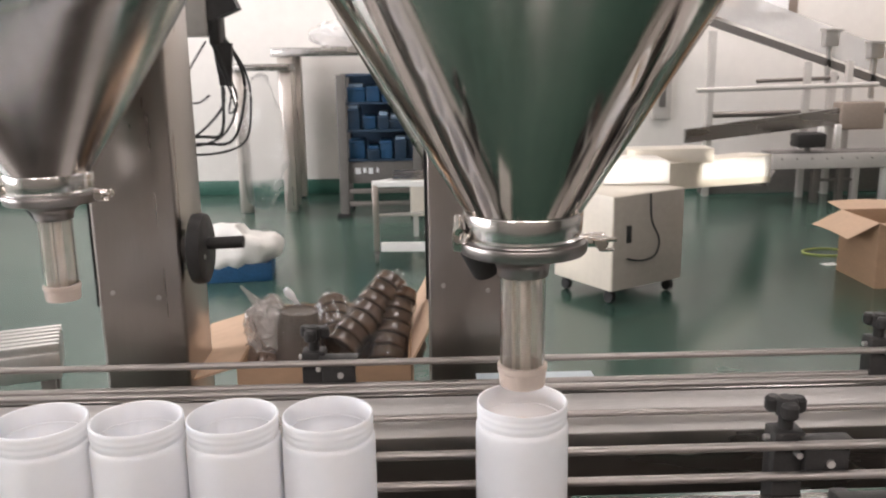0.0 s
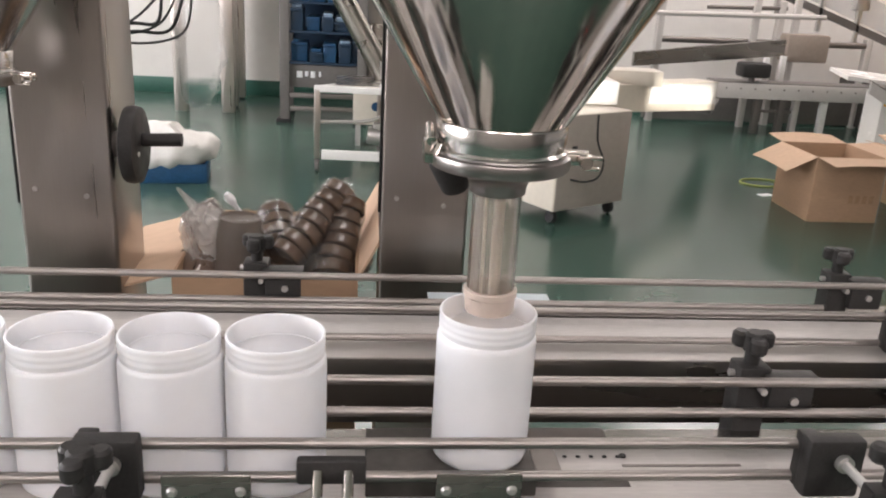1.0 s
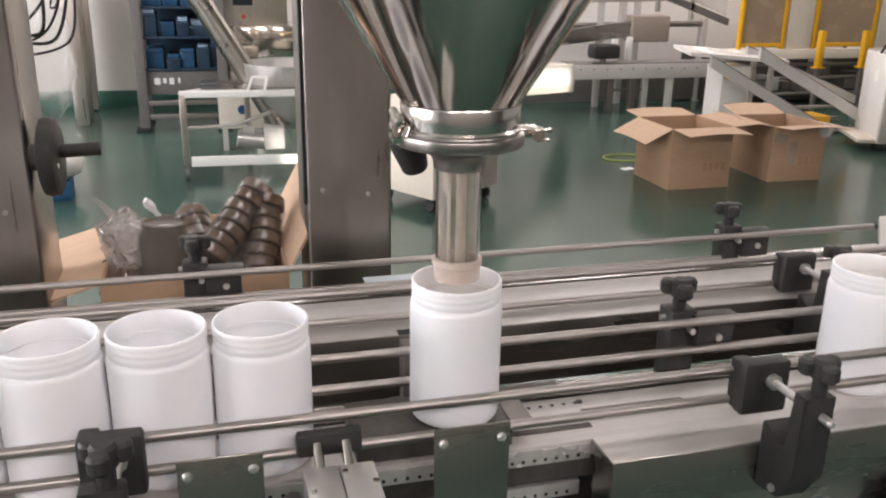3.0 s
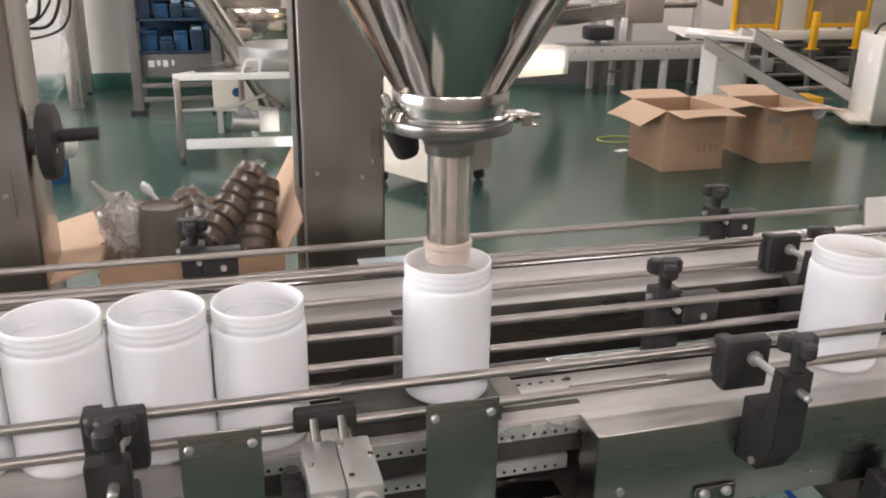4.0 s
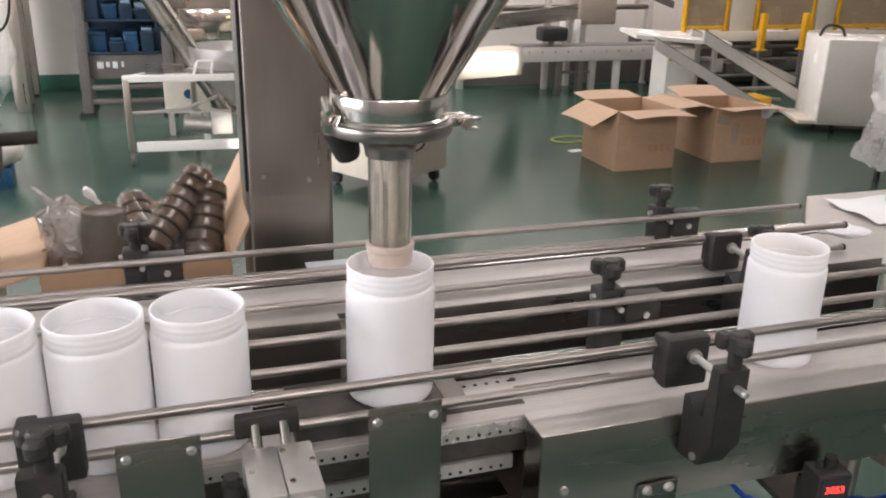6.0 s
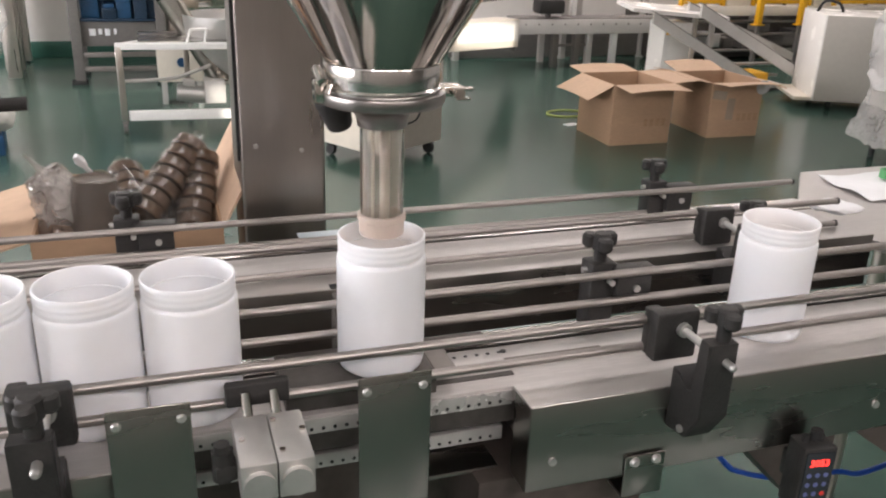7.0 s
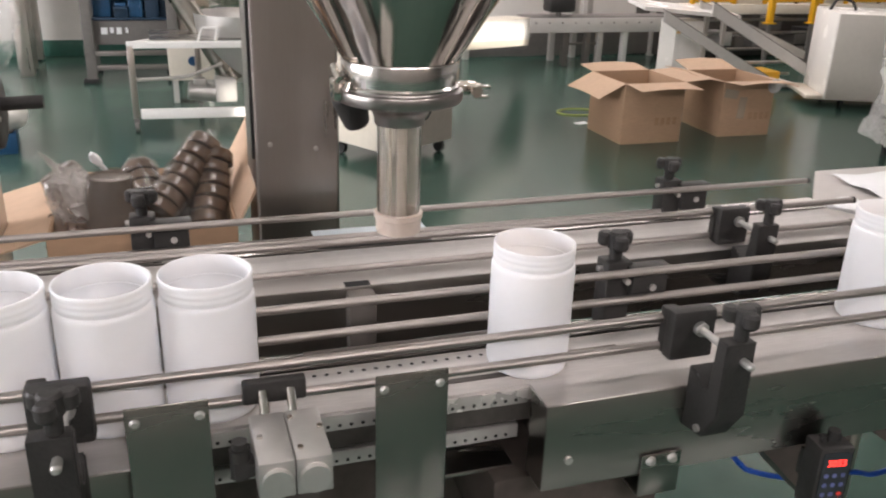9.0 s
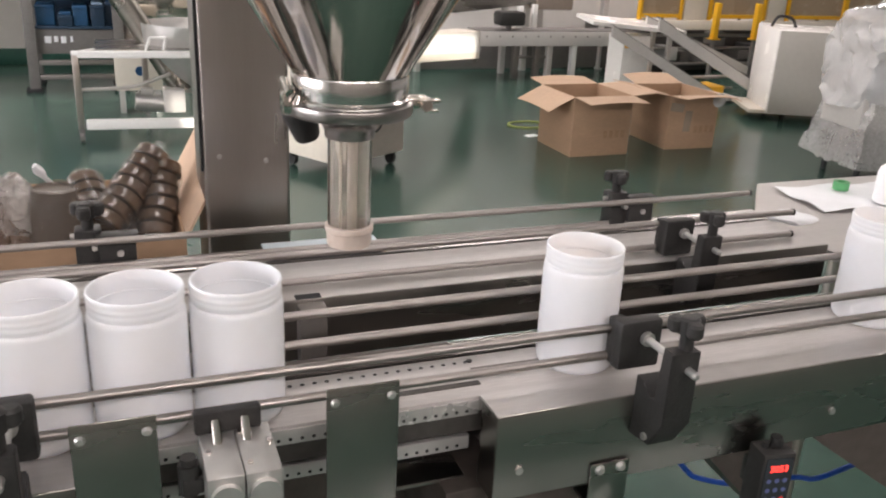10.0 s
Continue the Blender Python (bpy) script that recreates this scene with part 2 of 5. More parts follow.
def lathe(bm, prof, seg=40, m=None, closed=False):
    """Turns a profile of (radius, height) about z."""
    rings = []
    for r, z in prof:
        if r < 1e-6:
            rings.append([bm.verts.new((0, 0, z))])
        else:
            rings.append([bm.verts.new((r * math.cos(2 * math.pi * i / seg), r * math.sin(2 * math.pi * i / seg), z)) for i in range(seg)])
    pairs = list(zip(rings, rings[1:]))
    if closed:
        pairs.append((rings[-1], rings[0]))
    for a, b in pairs:
        for i in range(seg):
            j = (i + 1) % seg
            if len(a) == 1 and len(b) == 1:
                continue
            if len(a) == 1:
                bm.faces.new((a[0], b[j], b[i]))
            elif len(b) == 1:
                bm.faces.new((a[i], a[j], b[0]))
            else:
                bm.faces.new((a[i], a[j], b[j], b[i]))
    xf(bm, [v for r in rings for v in r], m)
    return bm


def tube(bm, pts, r, seg=8):
    """A round bar through points, smoothed between them."""
    pts = [Vector(p) for p in pts]
    path = []
    for i in range(len(pts) - 1):
        a, b = pts[max(i - 1, 0)], pts[min(i + 2, len(pts) - 1)]
        for k in range(6):
            u = k / 6
            p, q = pts[i], pts[i + 1]
            path.append(0.5 * ((2 * p) + (q - a) * u + (2 * a - 5 * p + 4 * q - b) * u * u + (3 * p - a - 3 * q + b) * u ** 3))
    path.append(pts[-1])
    rings = []
    for i, p in enumerate(path):
        d = (path[min(i + 1, len(path) - 1)] - path[max(i - 1, 0)]).normalized()
        q = d.to_track_quat("Z", "Y").to_matrix()
        rings.append([bm.verts.new(p + q @ Vector((r * math.cos(2 * math.pi * k / seg), r * math.sin(2 * math.pi * k / seg), 0))) for k in range(seg)])
    for a, b in zip(rings, rings[1:]):
        for k in range(seg):
            bm.faces.new((a[k], a[(k + 1) % seg], b[(k + 1) % seg], b[k]))
    bm.faces.new(rings[0][::-1])
    bm.faces.new(rings[-1])
    return bm


def slab(bm, pts, thick, m=None):
    """A flat sheet from corner points, given a thickness along its normal."""
    vs = [bm.verts.new(p) for p in pts]
    f = bm.faces.new(vs)
    f.normal_update()
    n = f.normal.copy()
    lo = [bm.verts.new(Vector(p) - n * thick) for p in pts]
    bm.faces.new(lo[::-1])
    k = len(vs)
    for i in range(k):
        bm.faces.new((vs[i], lo[i], lo[(i + 1) % k], vs[(i + 1) % k]))
    xf(bm, vs + lo, m)
    return bm


def prism(bm, pts, y0, y1):
    """A plate cut to an outline in x and z, from y0 to y1."""
    a = [bm.verts.new((x, y0, z)) for x, z in pts]
    b = [bm.verts.new((x, y1, z)) for x, z in pts]
    bm.faces.new(a)
    bm.faces.new(b[::-1])
    k = len(pts)
    for i in range(k):
        bm.faces.new((a[i], b[i], b[(i + 1) % k], a[(i + 1) % k]))
    return bm


def crumple(bm, amount, scale, seed=0.0):
    for v in bm.verts:
        p = v.co * scale + Vector((seed, seed * 1.7, -seed))
        v.co += noise.noise_vector(p) * amount + noise.noise_vector(p * 2.7) * amount * 0.4


def mesh_of(name, bm, material, smooth=True):
    bmesh.ops.recalc_face_normals(bm, faces=bm.faces)
    me = bpy.data.meshes.new(name)
    bm.to_mesh(me)
    bm.free()
    me.materials.append(material)
    if smooth:
        me.shade_smooth()
        me.set_sharp_from_angle(angle=radians(38))
    return me


def B():
    return bmesh.new()


def thing(name, label, category, m=None, group="", kind=""):
    ob = new(name)
    ob.empty_display_size = 0.05
    if m is not None:
        ob.matrix_world = m
    return tagged(ob, label, category, group, kind)


def part(name, bm, material, parent, label="", m=None):
    ob = new(name, mesh_of(name, bm, material))
    ob.parent = parent
    if m is not None:
        ob.matrix_basis = m
    return tagged(ob, label)


def solid(name, bm, material, label, category="", kind="", group="", m=None):
    ob = new(name, mesh_of(name, bm, material))
    if m is not None:
        ob.matrix_world = m
    return tagged(ob, label, category, group, kind)


def at(x, y, z, rz=0):
    return pose(x, y, z, 0, 0, rz)


# ---- the hall ----
X0, X1, Y0, Y1 = -6.0, 11.0, -4.0, 8.25
solid("floor", box(B(), X0 - 0.2, X1 + 0.2, Y0 - 0.2, Y1 + 0.2, -0.15, 0.0), M_FLOOR, "glossy green epoxy factory floor with faint scuffs", "floor", "structure")
solid("ceiling", box(B(), X0 - 0.2, X1 + 0.2, Y0 - 0.2, Y1 + 0.2, CEIL, CEIL + 0.15), M_CEIL, "plain white painted ceiling of the hall", "ceiling", "structure")
solid("wall_north", box(B(), X0 - 0.2, X1 + 0.2, Y1, Y1 + 0.2, 0, CEIL), M_WALL, "white painted hall wall behind the machines", "wall", "structure")
solid("wall_east", box(B(), X1, X1 + 0.2, Y0, Y1, 0, CEIL), M_WALL, "plain white painted hall wall", "wall", "structure")


def wall_with_window(name, along, fixed, t, a0, a1, w0, w1, z0, z1):
    bm = B()
    for p0, p1, q0, q1 in ((a0, w0, 0, CEIL), (w1, a1, 0, CEIL), (w0, w1, 0, z0), (w0, w1, z1, CEIL)):
        if along == "y":
            box(bm, fixed - t, fixed, p0, p1, q0, q1)
        else:
            box(bm, p0, p1, fixed - t, fixed, q0, q1)
    return solid(name, bm, M_WALL, "white painted hall wall with a long window", "wall", "structure")


def window(name, along, fixed, w0, w1, z0, z1, n):
    root = thing(name, "long white-framed window full of daylight", "window", kind="structure")
    bm = B()
    def bar(p0, p1, q0, q1):
        if along == "y":
            box(bm, fixed - 0.12, fixed - 0.05, p0, p1, q0, q1, 0.004)
        else:
            box(bm, p0, p1, fixed - 0.12, fixed - 0.05, q0, q1, 0.004)
    bar(w0, w1, z0, z0 + 0.06)
    bar(w0, w1, z1 - 0.06, z1)
    for i in range(n + 1):
        c = w0 + 0.03 + (w1 - w0 - 0.06) * i / n
        bar(c - 0.03, c + 0.03, z0 + 0.06, z1 - 0.06)
    part("window_frame", bm, M_WHITEMET, root)
    for i in range(n):
        a = w0 + 0.06 + (w1 - w0 - 0.06) * i / n
        b = w0 + (w1 - w0 - 0.06) * (i + 1) / n
        bm = B()
        if along == "y":
            box(bm, fixed - 0.10, fixed - 0.094, a, b, z0 + 0.06, z1 - 0.06)
        else:
            box(bm, a, b, fixed - 0.10, fixed - 0.094, z0 + 0.06, z1 - 0.06)
        part("pane", bm, M_PANE, root)


wall_with_window("wall_west", "y", X0, 0.2, Y0, Y1, -1.8, 5.0, 1.0, 2.9)
window("window_1", "y", X0, -1.8, 5.0, 1.0, 2.9, 6)
bm = B()
for _a, _b, _c, _d in ((X0 - 0.2, 2.92, 0, CEIL), (2.92, 3.34, 0, 1.80), (2.92, 3.34, 2.34, CEIL), (3.34, 3.5, 0, CEIL), (3.95, 4.36, 2.50, 2.76), (5.25, X1 + 0.2, 0, CEIL), (3.5, 5.25, 0, 2.50), (3.5, 5.25, 2.76, CEIL)):
    box(bm, _a, _b, Y0 - 0.2, Y0, _c, _d)
solid("wall_south", bm, M_DIMWALL, "unseen hall wall, coloured dark for dimness, with sun openings", "wall", "structure")
_hw = thing("window_2", "three unseen clear panes placed to aim the sun patches", "window", kind="structure")
# panes added where sun rays reach the conveyor panels and cabinet side
for _a, _b, _c, _d in ((3.5, 3.95, 2.50, 2.76), (4.36, 5.25, 2.50, 2.76), (2.92, 3.34, 1.80, 2.34)):
    bm = B()
    box(bm, _a, _b, Y0 - 0.11, Y0 - 0.105, _c, _d)
    part("pane", bm, M_CLEARPANE, _hw).visible_shadow = False
bm = B()
box(bm, X0, X1, Y1 - 0.02, Y1, 0, 0.15, 0.004)
solid("baseboard", bm, M_SKIRT, "dark green painted skirting band along the wall", "baseboard", "structure")


def ceiling_lamp():
    root = thing("ceiling_lamp", "added, unseen white ceiling light panel in a thin frame", "ceiling lamp", group="ceiling lamps")
    bm = B()
    box(bm, -0.62, 0.62, -0.32, -0.29, -0.08, 0)
    box(bm, -0.62, 0.62, 0.29, 0.32, -0.08, 0)
    box(bm, -0.62, -0.59, -0.29, 0.29, -0.08, 0)
    box(bm, 0.59, 0.62, -0.29, 0.29, -0.08, 0)
    part("frame", bm, M_WHITEMET, root)
    part("diffuser", box(B(), -0.59, 0.59, -0.29, 0.29, -0.05, -0.02), M_LAMP, root)
    return root


_l = ceiling_lamp()
_l.matrix_world = at(*LAMPS[0], CEIL)
for _p in LAMPS[1:]:
    copy_thing(_l, at(*_p, CEIL))

# ---- filling line: shared heights ----
BELT = 0.918
LANE = 0.03          # axis of the near lane
LANE_B = 0.385       # axis of the far lane
JAR_H = 0.152
LIFT = 0.026


def screw_head(bm, x, y, z, axis="y", r=0.0042, h=0.003):
    d = {"y": (0, -h, 0), "z": (0, 0, h), "x": (h, 0, 0)}[axis]
    rod(bm, (x, y, z), (x + d[0], y + d[1], z + d[2]), r, 10)


def conveyor(axis, x0, x1, gap, label):
    """A slat-top conveyor along x with folded steel side channels, open on the near side over the gap."""
    root = thing("conveyor", label, "conveyor", at(0, axis, 0))
    yf, yr = -0.103, (0.080 if gap else 0.103)
    low = 0.811 if gap else 0.828
    spans = [(x0, gap[0]), (gap[1], x1)] if gap else [(x0, x1)]
    for a, b in spans:
        bm = B()
        box(bm, a, b, yf, yf + 0.003, low, 0.9205, 0.001)
        box(bm, a, b, yf + 0.003, -0.06, low, low + 0.003)
        box(bm, b - 0.003 if a == x0 else a, b if a == x0 else a + 0.003, yf + 0.003, -0.06, low + 0.003, 0.9175)
        ch = part("side_channel", bm, M_STEELX, root)
        # channel top in lighter steel, with the bright ceiling reflection in its colour
        bm = B()
        box(bm, a, b, yf + 0.003, -0.052, 0.9175, 0.9205)
        part("flange", bm, M_FLANGE, ch, "satin steel flange, paled for the ceiling's reflection")
        for i in range(max(1, int((b - a) / 0.45))):
            bm = B()
            screw_head(bm, a + 0.03 + i * 0.45, yf, 0.848, r=0.005)
            part("bolt", bm, M_ALU, ch)
    bm = B()
    box(bm, x0, x1, yr - 0.003, yr, 0.828, 0.9205, 0.001)
    box(bm, x0, x1, 0.046, yr - 0.003, 0.9175, 0.9205)
    part("side_channel", bm, M_STEELX, root)
    part("bed", box(B(), x0, x1, -0.048, 0.048, 0.872, 0.898), M_DARKSTEEL, root)
    if gap:
        bm = B()
        box(bm, x0, 0.25, 0.082, 0.088, 0.52, 0.826, 0.002)
        part("apron", bm, M_DECK, root, "dark apron plate under the belt")
        for y, z in ((-0.052, 0.906), (-0.03, 0.846)):
            bm = B()
            box(bm, gap[0], gap[1], y, y + 0.012, z - 0.010, z + 0.008, 0.001)
            st = part("wear_strip", bm, M_STRIP, root, "pale perforated steel strip")
            bm = B()
            k = int((gap[1] - gap[0]) / 0.0125)
            for i in range(k):
                rod(bm, (gap[0] + 0.008 + i * 0.0125, y - 0.0006, z - 0.004), (gap[0] + 0.008 + i * 0.0125, y + 0.002, z - 0.004), 0.0021, 8)
            part("hole_row", bm, M_HOLE, st)
        bm = B()
        box(bm, 0.055, gap[1] - 0.004, -0.034, 0.012, 0.796, 0.802, 0.002)
        box(bm, 0.055, gap[1] - 0.004, 0.012, 0.046, 0.790, 0.796, 0.001)
        part("ledge", bm, M_STEELX, root, "steel ledge below the belt")
    # legs and cross feet
    for lx in ((x0 + 0.25, 0.10) if x1 < 1.5 else (x0 + 0.25, x1 - 0.06)):
        for ly in (-0.07, 0.07):
            bm = B()
            box(bm, lx - 0.02, lx + 0.02, ly - 0.02, ly + 0.02, 0.02, 0.828, 0.003)
            part("leg", bm, M_STEEL, root)
            bm = B()
            rod(bm, (lx, ly, 0), (lx, ly, 0.02), 0.028)
            part("foot", bm, M_RUBBER, root)
    # slat belt
    p = 0.0381
    w0, w1 = -0.050, 0.043
    me = None
    n = int((x1 - x0) / p)
    for i in range(n):
        if me is None:
            bm = B()
            box(bm, 0.0, p, w0, w1, 0.899, BELT)
            me = mesh_of("slat", bm, M_BELT)
        ob = new("slat", me)
        ob.parent = root
        ob.matrix_basis = Matrix.Translation((x0 + i * p, 0, 0))
    return root


conveyor(LANE, -1.5, 1.75, (-0.19, 0.158), "long steel slat conveyor carrying white jars under the filling nozzle")
conveyor(LANE_B, -1.5, 0.955, None, "empty steel slat conveyor running beside the first one")


def guide_rail(x0, x1, y, z, label):
    root = thing("guide_rail", label, "guide rail", at(0, y, z), "guide rails")
    bm = B()
    rod(bm, (x0, 0, 0), (x1, 0, 0), 0.0052, 16)
    rd = part("rod", bm, M_ROD, root)
    for x, d in ((x0, -1), (x1, 1)):
        bm = B()
        rod(bm, (x, 0, 0), (x + d * 0.004, 0, 0), 0.0060, 14)
        part("end_cap", bm, M_BLACK, rd, "small black end cap")
    return root


_gl = "round stainless guide rail rod held by black clamps"
for _y, _z, _a, _b in ((-0.026, 0.986, -1.45, 1.72), (-0.026, 0.951, -1.45, 1.72), (0.088, 0.991, -1.45, 1.72), (0.088, 0.954, -1.45, 1.72),
                       (0.331, 0.969, -1.45, 0.905), (0.331, 0.928, -1.45, 0.91), (0.441, 0.971, -1.45, 0.90), (0.441, 0.934, -1.45, 0.60)):
    guide_rail(_a, _b, _y, _z, _gl)


def knob(root, x, y, z, s=1.0):
    bm = B()
    rod(bm, (x, y, z - 0.026 * s), (x, y, z - 0.008 * s), 0.0075 * s, 14)
    lathe(bm, [(0, 0.010 * s), (0.008 * s, 0.010 * s), (0.0105 * s, 0.007 * s), (0.0105 * s, -0.009 * s), (0.0, -0.009 * s)], 20, at(x, y, z))
    for k in range(3):
        a = math.radians(20 + 120 * k)
        lathe(bm, [(0, 0.008 * s), (0.006 * s, 0.008 * s), (0.0085 * s, 0.005 * s), (0.0085 * s, -0.005 * s), (0.006 * s, -0.008 * s), (0, -0.008 * s)], 14, at(x + 0.0135 * s * math.cos(a), y + 0.0135 * s * math.sin(a), z))
        box(bm, 0, 0.0135 * s, -0.0065 * s, 0.0065 * s, -0.006 * s, 0.007 * s, 0, at(x, y, z, 20 + 120 * k))
    return part("knob", bm, M_BLACK, root, "black three-lobed plastic knob")


def rear_clamp(m):
    """Black block holding two rods on its near side; post with a star knob at its left."""
    root = thing("rail_clamp", "black plastic guide-rail clamp with a star knob", "rail clamp", m, "rail clamps")
    bm = B()
    box(bm, -0.024, 0.026, 0.002, 0.017, -0.022, 0.022, 0.002)
    box(bm, -0.028, 0.030, -0.002, 0.024, 0.0195, 0.025, 0.0012)
    cl = part("block", bm, M_BLACK, root)
    bm = B()
    rod(bm, (0.004, 0.003, -0.003), (0.004, -0.0012, -0.003), 0.0048, 14)
    part("bolt", bm, M_ALU, cl, "bright bolt head")
    bm = B()
    box(bm, -0.056, -0.020, 0.014, 0.046, -0.070, 0.030, 0.003)
    part("post", bm, M_BLACK, root)
    bm = B()
    rod(bm, (-0.030, 0.014, 0.006), (-0.030, 0.004, 0.006), 0.004, 12)
    part("spindle", bm, M_ALU, root)
    bm = B()
    rod(bm, (-0.062, 0.03, 0.018), (-0.0555, 0.03, 0.018), 0.004, 12)
    part("set_screw", bm, M_ALU, root)
    knob(root, -0.038, 0.030, 0.056, 1.15)
    return root


_rc = rear_clamp(at(0.372, 0.092, 0.968))
copy_thing(_rc, at(-0.60, 0.092, 0.968))
copy_thing(_rc, at(0.670, 0.445, 0.952))
copy_thing(_rc, at(-0.213, 0.445, 0.952))
copy_thing(_rc, at(1.30, 0.092, 0.968))


def front_clamp(m, drop=True):
    """Black split block on the two rods, a steel spindle towards the aisle, and a cranked black bracket on the channel."""
    root = thing("rail_bracket", "black plastic guide-rail bracket with a steel spindle and knob", "rail bracket", m, "rail brackets")
    bm = B()
    box(bm, -0.030, 0.026, -0.026, -0.006, -0.030, 0.031, 0.004)
    box(bm, -0.030, -0.012, -0.018, 0.004, -0.028, 0.029, 0.003)
    bl = part("block", bm, M_BLACK, root)
    bm = B()
    rod(bm, (0.004, -0.026, 0.009), (0.004, -0.119, 0.009), 0.0046, 14)
    rod(bm, (0.004, -0.0255, 0.009), (0.004, -0.032, 0.009), 0.0085, 14)
    lathe(bm, [(0, 0.004), (0.003, 0.003), (0.0046, 0)], 12, Matrix.Translation((0.004, -0.119, 0.009)) @ pose(0, 0, 0, 90))
    part("spindle", bm, M_ALU, bl, "bright steel spindle")
    bm = B()
    hook = [(-0.106, 0.030), (-0.106, -0.058), (-0.084, -0.094), (-0.0475, -0.100), (-0.0475, -0.024), (-0.062, -0.026), (-0.076, -0.038), (-0.086, -0.036), (-0.088, 0.030)]
    lo, hi = [bm.verts.new((-0.018, y, z)) for y, z in hook], [bm.verts.new((0.018, y, z)) for y, z in hook]
    bm.faces.new(lo)
    bm.faces.new(hi[::-1])
    for i in range(len(hook)):
        j = (i + 1) % len(hook)
        bm.faces.new((lo[i], hi[i], hi[j], lo[j]))
    bmesh.ops.bevel(bm, geom=[e for e in bm.edges if abs(e.verts[0].co.x - e.verts[1].co.x) < 1e-6], offset=0.0015, segments=2, affect="EDGES")
    part("bracket", bm, M_BLACK, root)
    bm = B()
    screw_head(bm, -0.018, -0.078, -0.086, "x", 0.0045, -0.003)
    part("bolt", bm, M_ALU, root)
    knob(root, 0.004, -0.096, 0.058, 1.05)
    return root


_fc = front_clamp(at(0.345, -0.026, 0.972))
copy_thing(_fc, at(-0.316, -0.026, 0.972))
copy_thing(_fc, at(1.12, -0.026, 0.972))
copy_thing(_fc, at(0.655, 0.331, 0.950))

# upright under the far lane; the bed's dark colour paints the shade between them
bm = B()
box(bm, 0.012, 0.050, 0.256, 0.2815, 0.8152, 0.917, 0.002)
solid("steel_upright", bm, M_CROSS, "flat steel upright under the far conveyor's edge", "upright")
bm = B()
box(bm, -1.4, 1.6, 0.112, 0.279, 0.79, 0.815, 0.003)
_bed = thing("machine_bed", "bed beam coloured dark for the shade between conveyors", "machine bed")
part("beam", bm, M_DECK, _bed)
for _x in (-1.2, 0.02):
    bm = B()
    box(bm, _x - 0.04, _x + 0.04, 0.17, 0.25, 0, 0.79, 0.003)
    part("leg", bm, M_DECK, _bed)


bm = B()
box(bm, 0.012, 0.048, 0.2835, 0.300, 0.9206, 0.9212)
solid("flange_slot", bm, M_HOLE, "dark rectangular slot cut in the channel flange", "slot")

# ---- filling head ----
def hopper(m, label, arm_to, skin):
    root = thing("filling_hopper", label, "filling hopper", m)
    z0 = 1.2752
    rr = lambda z: 0.0569 + 0.63 * (z - z0)
    prof = [(rr(z0), z0)]
    prof += [(rr(z0 + 0.02 * k), z0 + 0.02 * k) for k in range(1, 12)]
    prof += [(0.212, 1.53), (0.215, 1.56), (0.215, 1.95), (0.212, 1.95), (0.212, 1.56)]
    prof += [(rr(z0 + 0.02 * k) - 0.003, z0 + 0.02 * k) for k in range(11, -1, -1)]
    part("cone", lathe(B(), prof, 72), skin, root, "polished steel cone")
    # collar, clamp ring and reducer
    part("collar", lathe(B(), [(0.050, 1.2750), (0.0573, 1.2750), (0.0580, 1.2735), (0.0572, 1.2600), (0.0566, 1.2535), (0.0585, 1.2515), (0.0585, 1.2498), (0.040, 1.2498)], 72), M_SATIN, root, "satin steel collar under the cone")
    ring = part("clamp_ring", lathe(B(), [(0.040, 1.2495), (0.0575, 1.2495), (0.0582, 1.2480), (0.0618, 1.2468), (0.0625, 1.2450), (0.0622, 1.2372), (0.0605, 1.2350), (0.050, 1.2345)], 64), M_RING, root)
    bm = B()
    box(bm, 0.057, 0.082, -0.012, -0.002, 1.2390, 1.2495, 0.002)
    box(bm, 0.057, 0.082, 0.003, 0.012, 1.2390, 1.2495, 0.002)
    box(bm, 0.062, 0.070, -0.004, 0.005, 1.2415, 1.2470)
    part("clamp_ear", bm, M_POLISH, ring)
    bm = B()
    rod(bm, (0.072, -0.026, 1.2445), (0.072, 0.022, 1.2445), 0.0030, 10)
    rod(bm, (0.072, -0.027, 1.2445), (0.072, -0.018, 1.2445), 0.0055, 12)
    box(bm, 0.066, 0.087, -0.025, -0.020, 1.2470, 1.2510, 0.0015)
    box(bm, 0.070, 0.085, -0.025, -0.020, 1.2375, 1.2410, 0.0015)
    part("wing_screw", bm, M_POLISH, ring, "bright wing screw")
    bm = B()
    box(bm, -0.069, -0.056, -0.014, 0.010, 1.2370, 1.2590, 0.003)
    rod(bm, (-0.063, -0.018, 1.2580), (-0.063, 0.012, 1.2660), 0.0045, 12)
    rod(bm, (-0.060, -0.026, 1.2480), (-0.056, -0.022, 1.2560), 0.0035, 10)
    part("hinge", bm, M_POLISH, ring)
    part("reducer", lathe(B(), [(0.0520, 1.2346), (0.0455, 1.2335), (0.0400, 1.2310), (0.0330, 1.2275), (0.0275, 1.2225), (0.0255, 1.2170), (0.0252, 1.2115), (0.0244, 1.2105), (0.0226, 1.2105)], 48), M_RING, root)
    bm = B()
    lathe(bm, [(0.0224, 1.216), (0.0224, 1.101), (0.0200, 1.101), (0.0200, 1.216)], 40, closed=True)
    part("filling_tube", bm, M_CLEAR, root, "clear filling tube dusted with powder")
    bm = B()
    rod(bm, (0.003, 0, 1.100), (0.003, 0, 1.222), 0.0052, 16)
    rod(bm, (-0.0085, 0.004, 1.100), (-0.0085, 0.004, 1.222), 0.0018, 8)
    part("auger_shaft", bm, M_SCREW, root, "dull steel auger shaft inside the tube")
    bm = B()
